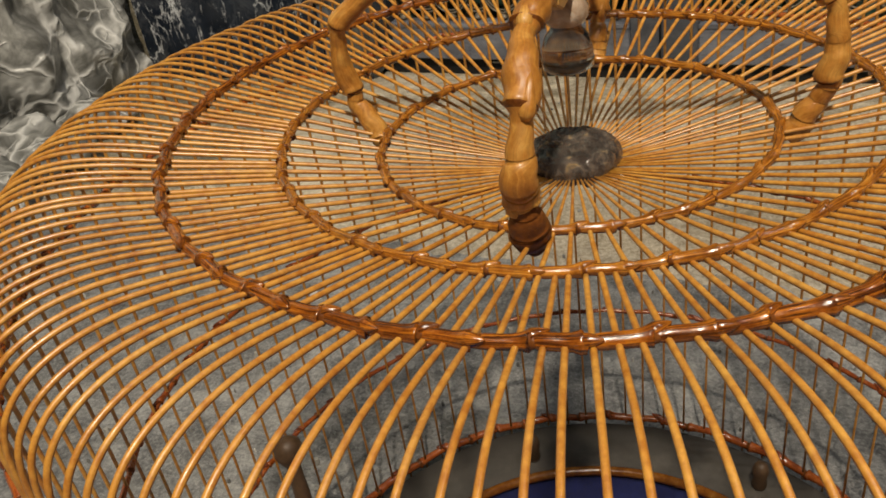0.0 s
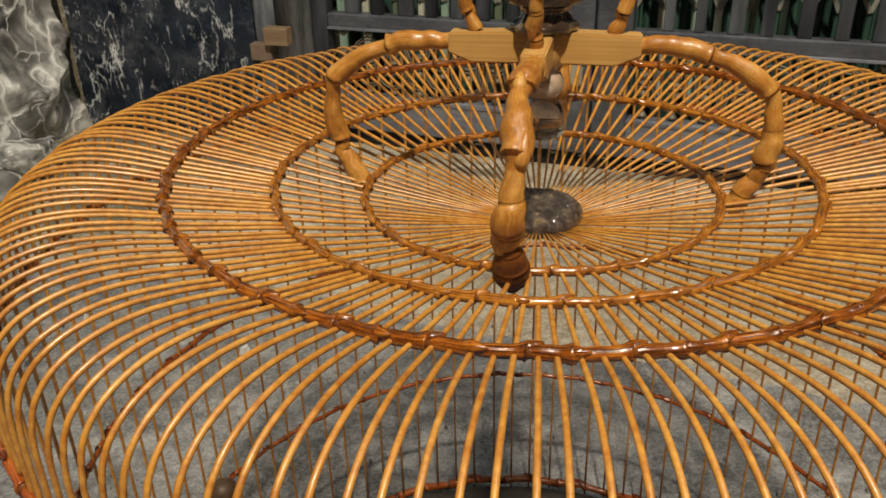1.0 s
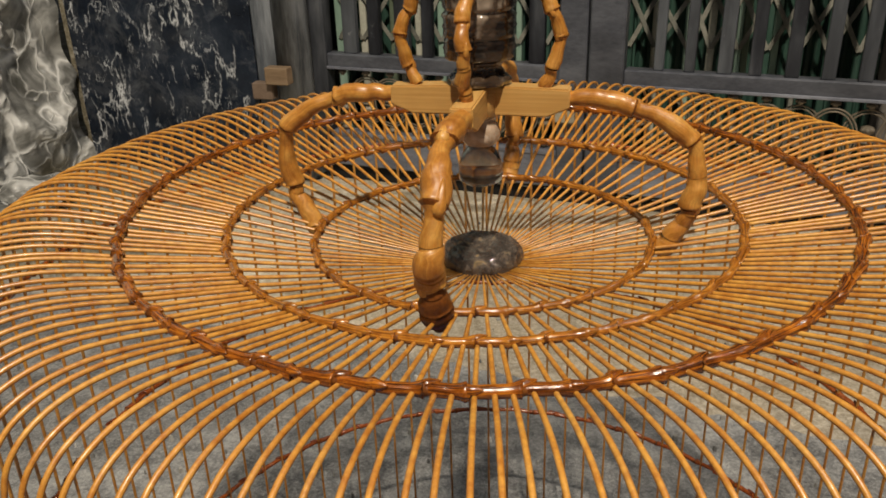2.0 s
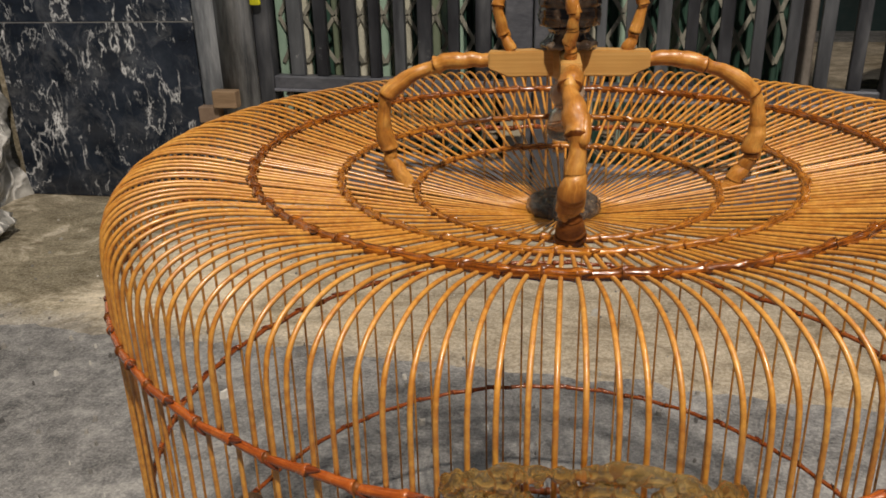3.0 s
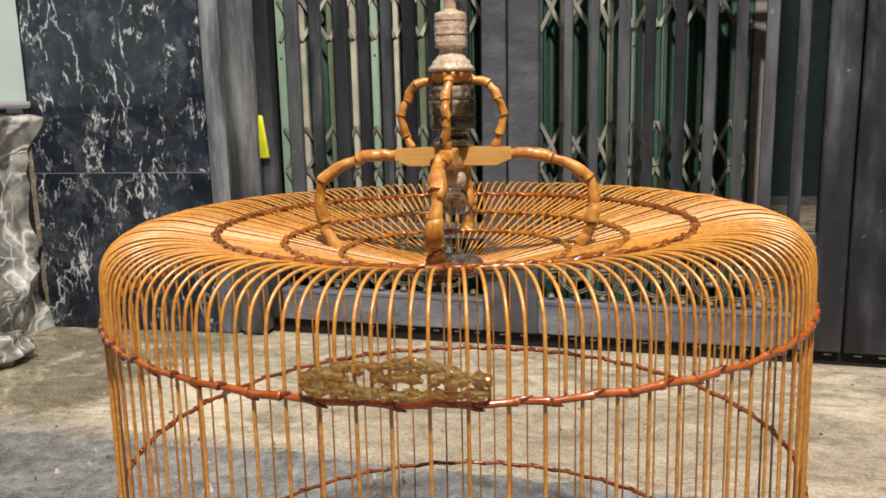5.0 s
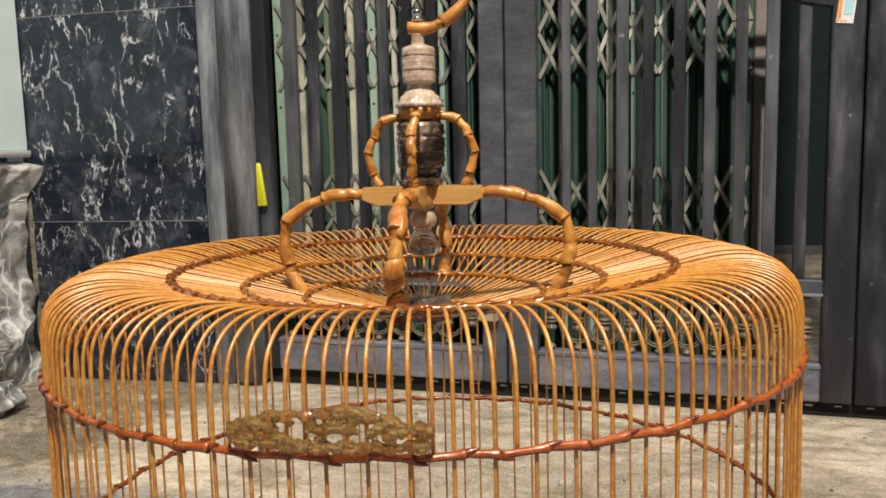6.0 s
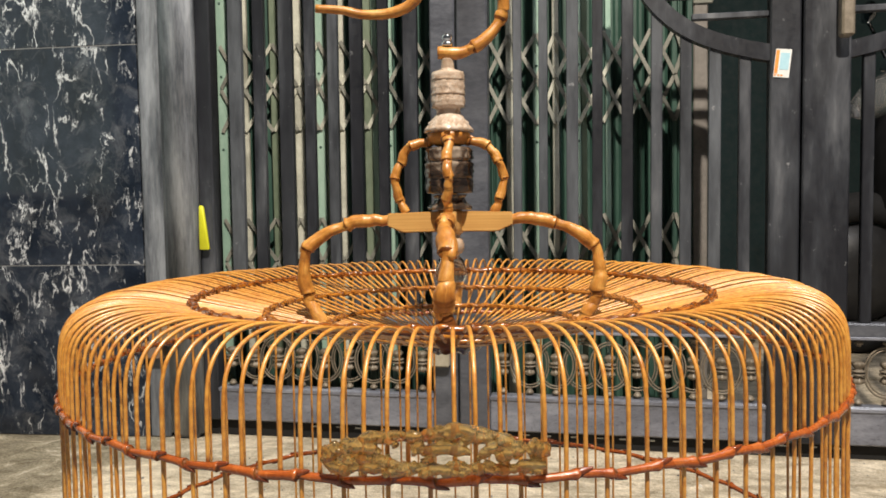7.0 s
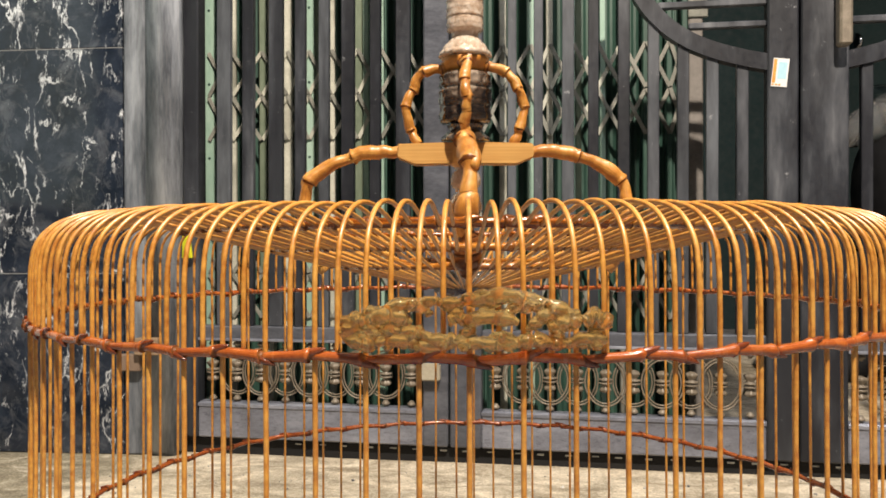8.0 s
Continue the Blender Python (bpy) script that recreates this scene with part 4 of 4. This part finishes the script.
def bud_mesh(R, z, r, side, lay, step):
    """The pointed scale that stands out past a joint, opposite the next length."""
    path, rad = [], []
    for s, k, o in zip((-0.10, -0.02, 0.06, 0.14, 0.22, 0.29, 0.33), (0.5, 0.80, 0.80, 0.68, 0.50, 0.28, 0.06), (0.20, 0.48, 0.76, 0.98, 1.18, 1.40, 1.55)):
        t = step * s
        w = -side * o
        dr, dz = (w * 0.60, 0.45 + 0.42 * o) if lay else (0.15 + 0.3 * o, w)
        rr = R + r * dr
        path.append(Vector((rr * cos(t), rr * sin(t), z + r * dz)))
        rad.append(r * k)
    v, f = tube(path, rad, 7)
    return v, f, set(), fibre_lines(path, 7)


def add_hoop(name, R, z, r, nodes, seed, lay, mat, label=""):
    vf = knotted_hoop(R, z, r, nodes, seed, lay)
    ring = cpart(name, to_mesh(name, vf, mat), mat, label)
    bud_mat = mat if lay else BUD
    buds = {s: to_mesh("bud", bud_mesh(R, z, r, s, lay, 2 * pi / nodes), bud_mat) for s in (-1, 1)}
    for t, side, fat in vf[4]:
        cpart("bud", buds[side], bud_mat, "", ring, pose(0, 0, 0, 0, 0, math.degrees(t)))


add_hoop("hoop", 0.0855, 0.0266, 0.0022, 40, 1, 1, HOOP)
add_hoop("hoop", 0.1272, 0.0370, 0.0023, 58, 2, 1, HOOP)
add_hoop("hoop", 0.1740, 0.0474, 0.0027, 72, 3, 1, DARK_HOOP)
add_hoop("hoop", 0.2508, 0.0, 0.0021, 84, 4, 0, RED_HOOP, "reddish knotted bamboo root hoop")
add_hoop("hoop", 0.2508, -0.129, 0.0021, 84, 5, 0, RED_HOOP)
add_hoop("hoop", 0.2522, -0.264, 0.0021, 84, 6, 0, RED_HOOP)
add_hoop("base_hoop", 0.2530, -0.392, 0.0040, 60, 7, 0, RED_HOOP, "thick reddish bamboo base hoop")
cpart("floor_hoop", tube([Vector((0.186 * cos(2 * pi * k / 72), 0.186 * sin(2 * pi * k / 72), -0.394)) for k in range(72)], 0.0045, 8, True), HOOP)
# the rim's dark colour includes the cage's inner shade
cpart("floor_board", lathe([(0.186, -0.4035), (0.250, -0.4035), (0.250, -0.3985), (0.186, -0.3985), (0.186, -0.4035)], 72, cap=False), FLOOR_RIM, "grey brown floor rim, darkened for the shade in the cage")
for px, py in ((-0.086, 0.194), (0.111, 0.190)):
    pv, pf = lathe([(0.005, -0.3985), (0.0065, -0.394), (0.0055, -0.386), (0.0070, -0.378), (0.0050, -0.371), (0.001, -0.3695)], 12)
    cpart("rim_peg", ([Vector((p.x + px, p.y + py, p.z)) for p in pv], pf), UMBER)
cpart("floor_cloth", lathe([(0.001, -0.4035), (0.184, -0.4035), (0.184, -0.3990), (0.001, -0.3990)], 48), BLUE, "blue cloth on the cage floor")

# feeder peg low on the side, with its bowl on the floor
kn_v, kn_f = lathe([(0.003, -0.012), (0.008, -0.010), (0.0115, -0.002), (0.0105, 0.006), (0.005, 0.011), (0.001, 0.012)], 16)
kn_v = [Vector((-0.236 + p.x, 0.046 + p.y, -0.256 + p.z)) for p in kn_v]
cpart("feeder_peg", (kn_v, kn_f), UMBER, "dark turned wooden peg inside the bars")
cpart("peg_stem", tube(catmull([(-0.236, 0.046, -0.264), (-0.232, 0.040, -0.30), (-0.226, 0.030, -0.35), (-0.222, 0.024, -0.397)], 12), [0.005 + 0.0004 * i for i in range(12)], 10), UMBER)
bw_v, bw_f = lathe([(0.020, -0.397), (0.024, -0.396), (0.034, -0.382), (0.038, -0.366), (0.035, -0.366), (0.031, -0.380), (0.020, -0.390), (0.002, -0.391)], 28)
cpart("feed_bowl", ([Vector((p.x - 0.190, p.y - 0.030, p.z)) for p in bw_v], bw_f), UMBER, "dark round feed bowl")

# central agate button where the ribs meet
def button(n=84):
    prof = catmull([(0.004, 0, 0.0060), (0.015, 0, 0.0062), (0.0195, 0, 0.0080), (0.0215, 0, 0.0115), (0.0210, 0, 0.016), (0.0175, 0, 0.0195), (0.011, 0, 0.0205), (0.004, 0, 0.0200)], 40)
    v, f = lathe([(p.x, p.z) for p in prof], n)
    for p in v:
        lump = 1 - 2 * abs(noise.noise(p * 270))
        p.z += 0.0016 * lump
        p += 0.0008 * noise.noise_vector(p * 150) + 0.0006 * noise.noise_vector(p * 480)
    return v, f


me = bpy.data.meshes.new("agate_button")
bm = fix_normals(*button())
bm.to_mesh(me)
bm.free()
place("agate_button", me, SMOKY, cage, "smoky agate button where the ribs meet", inverse=CI)

# handle: hub with four arms, blocks, arches, beads and hook
hub_v, hub_f = lathe([(0.0075, 0.0885), (0.0098, 0.0905), (0.0100, 0.1035), (0.0080, 0.1052)], 24)
handle = cpart("handle", (hub_v, hub_f), BLOCK, "carved bamboo root handle on four arms")


def hpart(name, vf, mat, label="", m=None):
    if isinstance(vf, bpy.types.Mesh):
        me = vf
    else:
        me = bpy.data.meshes.new(name)
        bm = fix_normals(*vf)
        bm.to_mesh(me)
        bm.free()
    return place(name, me, mat, handle, label, m=m)


LENGTH = [(0.0, 1.02), (0.10, 1.10), (0.26, 1.13), (0.48, 1.04), (0.70, 0.93), (0.88, 0.86), (0.96, 0.86), (1.0, 0.92)]
FOOT = [(0.0, 0.62), (0.16, 0.95), (0.34, 1.34), (0.52, 1.40), (0.72, 1.12), (0.90, 0.80), (1.0, 0.80)]


def along(table, u):
    for (u0, k0), (u1, k1) in zip(table, table[1:]):
        if u <= u1:
            return k0 + (k1 - k0) * (u - u0) / (u1 - u0)
    return table[-1][1]


def root_branch(pts, r0, r1, nodes, n=64, seed=0, bud=1.0, foot=0.0, turns=(), swell=1.0):
    """A length of bamboo root: each length starts fat in a flared collar and tapers to the next; a bud at every joint."""
    rnd = random.Random(seed)
    path = catmull(pts, n)
    rad, rim = [], []
    stops = (*nodes, 1.12)
    for i in range(n):
        s = i / (n - 1)
        base = r0 + (r1 - r0) * s
        if s < nodes[0]:
            k = along(FOOT if foot else LENGTH, s / nodes[0])
        else:
            j = max(q for q, c in enumerate(nodes) if c <= s)
            k = 1 + swell * (along(LENGTH, (s - stops[j]) / (stops[j + 1] - stops[j])) - 1)
        e = sum(exp(-((s - c - 0.006) / 0.010) ** 2) for c in nodes)
        rad.append(base * k * (1 + 0.05 * noise.noise((s * 11, seed, 0))))
        rim.append(e)
    for i in range(n):
        s = i / (n - 1)
        w = noise.noise_vector((i * 0.12, seed * 3.1, 1.0))
        zig = 0.0
        for j, c in enumerate(nodes):
            zig += (1 if j % 2 else -1) * exp(-((s - c) / 0.06) ** 2)
        path[i] = path[i] + (w * 0.30 + Vector((0.25, 0.28, 0.25)) * zig) * r0
    sides = 18
    v, f = tube(path, rad, sides)
    for i in range(n):
        for q in range(sides):
            k = i * sides + q
            a = 2 * pi * q / sides
            flare = 0.15 + 0.26 * noise.noise((cos(a) * 1.6, sin(a) * 1.6, seed * 2.3 + int(i * len(nodes) / n)))
            v[k] = path[i] + (v[k] - path[i]) * (1 + 0.08 * noise.noise(v[k] * 190 + Vector((seed, 0, 0))) + flare * rim[i])
    dark = set()
    for c in nodes:
        i = int(c * (n - 1))
        dark |= {i * sides + q for q in range(sides)}
    dark |= {q for q in range(int(foot * n) * sides)}
    lines = fibre_lines(path, sides)
    buds = []
    for j, c in enumerate(nodes):
        i = min(n - 3, max(2, int(c * (n - 1))))
        p, d = path[i], (path[i + 1] - path[i - 1]).normalized()
        a = turns[j] if j < len(turns) else rnd.uniform(0, 2 * pi)
        u = d.cross(Vector((0.3, 0.9, 0.2))).normalized()
        w = d.cross(u)
        o = (cos(a) * u + sin(a) * w)
        q0 = p + o * rad[i] * 0.55 - d * rad[i] * 0.9
        q1 = p + o * rad[i] * 0.85 + d * rad[i] * 0.3
        q2 = p + o * rad[i] * 0.98 + d * rad[i] * 1.75 * bud
        scale = catmull([q0, q1, q2], 7)
        buds.append((*tube(scale, [rad[i] * bud ** 0.7 * x for x in (0.30, 0.50, 0.56, 0.52, 0.42, 0.26, 0.06)], 8), set(), fibre_lines(scale, 8)))
    return (v, f, dark, lines), buds


def add_branch(name, made, m=None, label=""):
    """A branch of the handle as a part of the cage, with its buds under it."""
    vf, buds = made
    stem = cpart(name, to_mesh(name, vf, ROOT), ROOT, label, m=m)
    for b in buds:
        place("bud", to_mesh("bud", b, ROOT), ROOT, stem)


for k in range(4):
    arm = root_branch([(0.0895, 0, 0.0225), (0.0960, 0, 0.034), (0.1020, 0, 0.047), (0.1038, 0, 0.061), (0.0995, 0, 0.0765), (0.0870, 0, 0.0900), (0.0715, 0, 0.0972), (0.0570, 0, 0.0988), (0.0420, 0, 0.0985)],
                      0.0055 if k == 2 else 0.0047, 0.0046 if k == 2 else 0.0039, (0.265, 0.52, 0.76) if k == 2 else (0.27, 0.51, 0.73), 130, 11 + k, 1.45 if k == 2 else 1.0, 0.25 if k == 2 else 0.0,
                      (2.43, 4.39, 3.4) if k == 2 else (), 1.8 if k == 2 else 1.2)
    ang = (180, 0, -90, 90)[k]
    add_branch("arm", arm, pose(0, 0, 0, 0, 0, ang))
    bv = [(0.006, 0.0903), (0.0325, 0.0900), (0.0432, 0.0945), (0.0432, 0.1035), (0.006, 0.1045)]
    bm = fix_normals([(x, y, z) for y in (-0.0052, 0.0052) for x, z in bv], [tuple(range(5)), tuple(range(5, 10))] + [(i, (i + 1) % 5, (i + 1) % 5 + 5, i + 5) for i in range(5)])
    bmesh.ops.bevel(bm, geom=bm.edges, offset=0.0007, segments=2, affect="EDGES")
    me = bpy.data.meshes.new("block")
    bm.to_mesh(me)
    bm.free()
    place("block", me, BLOCK, handle, "planed pale bamboo block", False, m=pose(0, 0, 0, 0, 0, ang))
    arch = root_branch([(0.0302, 0, 0.1035), (0.0352, 0, 0.1130), (0.0372, 0, 0.1240), (0.0360, 0, 0.1355), (0.0305, 0, 0.1450), (0.0215, 0, 0.1518), (0.0100, 0, 0.1545)], 0.0029, 0.0033, (0.16, 0.36, 0.55, 0.75, 0.92), 90, 31 + k)
    add_branch("arch", arch, pose(0, 0, 0, 0, 0, ang))

hpart("rod", lathe([(0.0022, 0.0725), (0.0022, 0.222)], 12), CHROME, "thin steel rod")
hpart("cap", lathe([(0.008, 0.1495), (0.0125, 0.1510), (0.0140, 0.1550), (0.0150, 0.1580), (0.010, 0.1588)], 28), ROOT)


def carved(t, z):
    return 1 + 0.06 * max(0.0, sin(15 * t)) * max(0.0, sin(z * 1300)) + 0.010 * cos(5 * t + z * 700)


drum = [(0.0105, 0.1165), (0.0158, 0.1172), (0.0166, 0.1195), (0.0166, 0.1255), (0.0157, 0.1262), (0.0157, 0.1272), (0.0167, 0.1280), (0.0167, 0.1375), (0.0157, 0.1382), (0.0157, 0.1392), (0.0166, 0.1400), (0.0164, 0.1462), (0.0150, 0.1482), (0.0080, 0.1490)]
hpart("drum_bead", lathe(drum, 48, carved), DARK_AGATE, "dark banded carved agate drum")
hpart("drum_foot", lathe([(0.0145, 0.1053), (0.0150, 0.1075), (0.0120, 0.1100), (0.0100, 0.1130), (0.0118, 0.1160)], 36, lambda t, z: 1 + 0.05 * cos(8 * t)), DARK_AGATE)
bell = [(0.0158, 0.1588), (0.0164, 0.1600), (0.0162, 0.1616), (0.0150, 0.1624), (0.0140, 0.1640), (0.0128, 0.1660), (0.0112, 0.1680), (0.0096, 0.1700), (0.0085, 0.1712)]
hpart("bell_bead", lathe(bell, 48, lambda t, z: 1 + 0.09 * cos(16 * t) * cos((z - 0.159) * 900)), PALE_AGATE, "pale carved agate bell bead")
col = [(0.0085, 0.1712), (0.0085, 0.1750), (0.0112, 0.1758), (0.0116, 0.1772), (0.0116, 0.1830), (0.0113, 0.1834), (0.0113, 0.1840), (0.0117, 0.1844), (0.0117, 0.1930), (0.0114, 0.1934), (0.0114, 0.1940), (0.0117, 0.1944), (0.0116, 0.1978), (0.0106, 0.2000), (0.0074, 0.2012), (0.0046, 0.2024), (0.0044, 0.2092)]
hpart("column_bead", lathe(col, 48, carved), PALE_AGATE, "pale carved agate column bead")
hpart("pendant_bead", lathe([(0.0040, 0.0742), (0.0078, 0.0750), (0.0096, 0.0778), (0.0098, 0.0815), (0.0084, 0.0850), (0.0062, 0.0866), (0.0078, 0.0885), (0.0072, 0.0898)], 32), PALE_AGATE, "pale agate pendant bead")
hpart("crystal_drop", lathe([(0.0040, 0.0548), (0.0088, 0.0552), (0.0108, 0.0566), (0.0112, 0.0600), (0.0106, 0.0650), (0.0090, 0.0700), (0.0060, 0.0735), (0.0040, 0.0744)], 36), SMOKE_GLASS, "smoky clear crystal drop")
hpart("finial", lathe([(0.0030, 0.2175), (0.0042, 0.2185), (0.0040, 0.2200), (0.0026, 0.2206), (0.0030, 0.2214), (0.0038, 0.2232), (0.0036, 0.2250), (0.0020, 0.2264), (0.0006, 0.2268)], 24), CHROME, "polished steel ball nut")
hook_pts = [(-0.0070, 0, 0.2135), (0.0030, 0, 0.2135), (0.0130, 0, 0.2145), (0.0240, 0, 0.2195), (0.0335, 0, 0.2300), (0.0380, 0, 0.2450), (0.0365, 0, 0.2620), (0.0270, 0, 0.2780), (0.0110, 0, 0.2860), (-0.0060, 0, 0.2820), (-0.0140, 0, 0.2690), (-0.0180, 0, 0.2560),
            (-0.0270, 0, 0.2450), (-0.0400, 0, 0.2405), (-0.0560, 0, 0.2405), (-0.0720, 0, 0.2450), (-0.0900, 0, 0.2462)]
add_branch("hook", root_branch(hook_pts, 0.0042, 0.0031, (0.16, 0.27, 0.38, 0.50, 0.62), 110, 51), None, "curved bamboo root hanging hook")

# carved agate plaque on the front of the hoop
rnd = random.Random(9)


def curl(cx, cz, w, h, a, r, turn=1.0):
    pts = []
    for i in range(7):
        t = a + turn * 2.4 * i / 6
        pts.append(Vector((cx + w * cos(t), 0, cz + h * sin(t))))
    return catmull(pts, 16), [r * (0.7 + 0.5 * sin(pi * i / 15)) for i in range(16)]


strokes = []


def dome(x):
    """Height of the plaque's outline at x."""
    u = abs(x) / 0.048
    return 0.0065 + 0.0150 * max(0.0, 1 - u ** 2.2) ** 0.75


lobes = catmull([(-0.047, 0, 0.0065), (-0.041, 0, 0.0105), (-0.036, 0, 0.0125), (-0.026, 0, 0.0168), (-0.016, 0, 0.0182), (-0.010, 0, 0.0172), (-0.004, 0, 0.0178), (0.004, 0, 0.0198), (0.014, 0, 0.0202), (0.024, 0, 0.0182), (0.032, 0, 0.0142), (0.034, 0, 0.0115)], 60)
strokes.append((lobes, [0.0019 + 0.0007 * sin(i * 0.5) for i in range(60)]))
for x0, x1, z0, r in ((-0.046, -0.020, 0.0045, 0.0024), (-0.024, 0.006, 0.0040, 0.0021), (0.002, 0.026, 0.0043, 0.0023), (0.020, 0.046, 0.0050, 0.0025)):
    path = catmull([(x0, 0, z0 + 0.001), (x0 * 0.66 + x1 * 0.34, 0, z0 - 0.0012), (x0 * 0.34 + x1 * 0.66, 0, z0 + 0.0006), (x1, 0, z0 - 0.0002)], 22)
    strokes.append((path, [r * (0.85 + 0.25 * sin(i * 0.5 + x0 * 300)) for i in range(22)]))
for cx, cz, w, h, a, r, tn in ((-0.041, 0.0082, 0.005, 0.0035, 0.5, 0.0026, 1), (-0.030, 0.0100, 0.008, 0.0032, 2.6, 0.0023, -1), (-0.021, 0.0125, 0.006, 0.004, 0.2, 0.0016, 1), (-0.012, 0.0085, 0.006, 0.003, 3.4, 0.0019, 1),
                               (0.001, 0.0158, 0.008, 0.0028, 0.3, 0.0019, 1), (0.005, 0.0098, 0.011, 0.0028, 2.8, 0.0022, -1), (0.018, 0.0130, 0.008, 0.0032, 0.4, 0.0019, 1), (0.026, 0.0092, 0.006, 0.0040, 3.3, 0.0019, -1),
                               (0.033, 0.0082, 0.006, 0.0030, 1.0, 0.0024, 1), (0.041, 0.0085, 0.0048, 0.0038, 2.4, 0.0032, -1), (-0.035, 0.0128, 0.004, 0.002, 0.2, 0.0018, 1), (0.013, 0.0175, 0.006, 0.002, 3.0, 0.0018, -1),
                               (-0.026, 0.0068, 0.007, 0.0018, 0.4, 0.0016, 1), (0.012, 0.0068, 0.007, 0.0016, 3.3, 0.0015, 1), (-0.004, 0.0120, 0.004, 0.0026, 1.5, 0.0014, 1)):
    strokes.append(curl(cx, cz, w, h, a, r, tn))
for k in range(34):
    x = rnd.uniform(-0.043, 0.043)
    z = 0.0035 + (dome(x) - 0.0065) * rnd.uniform(0.15, 0.95)
    strokes.append(curl(x, z, rnd.uniform(0.0025, 0.0055), rnd.uniform(0.0012, 0.0026), rnd.uniform(0, 6.3), rnd.uniform(0.0007, 0.0014), rnd.choice((-1, 1))))
for k in range(60):
    x = rnd.uniform(-0.045, 0.045)
    z = rnd.choice((rnd.uniform(0.003, 0.0055), dome(x) - rnd.uniform(0.0008, 0.0035)))
    a = rnd.uniform(0, pi)
    L = rnd.uniform(0.0012, 0.0030)
    strokes.append(([Vector((x + L * cos(a) * t, 0, z + 0.6 * L * sin(a) * t)) for t in (-1, -0.4, 0.2, 1)], [0.0009, 0.0014, 0.0013, 0.0007]))
pieces = []
for path, rad in strokes:
    bent = []
    sway, ph = rnd.uniform(-0.0008, 0.0018), rnd.uniform(0, 6)
    for i, p in enumerate(path):
        t = 0.965 * p.x / 0.2545
        d = 0.2545 + sway + 0.0005 * sin(ph + 3 * i / len(path))
        bent.append(Vector((d * sin(t), -d * cos(t), p.z + 0.0014)))
    knots = rnd.uniform(0.9, 1.5)
    pieces.append(tube(bent, [q * (0.97 if q > 0.0014 else 1.2) * (1 + 0.20 * sin(ph + knots * i)) for i, q in enumerate(rad)], 9))
plaque = cpart("agate_plaque", join(pieces), JADE, "pierced honey olive agate plaque on the hoop")
rem = plaque.modifiers.new("fuse", "REMESH")
rem.mode, rem.voxel_size, rem.use_smooth_shade = "VOXEL", 0.00045, True
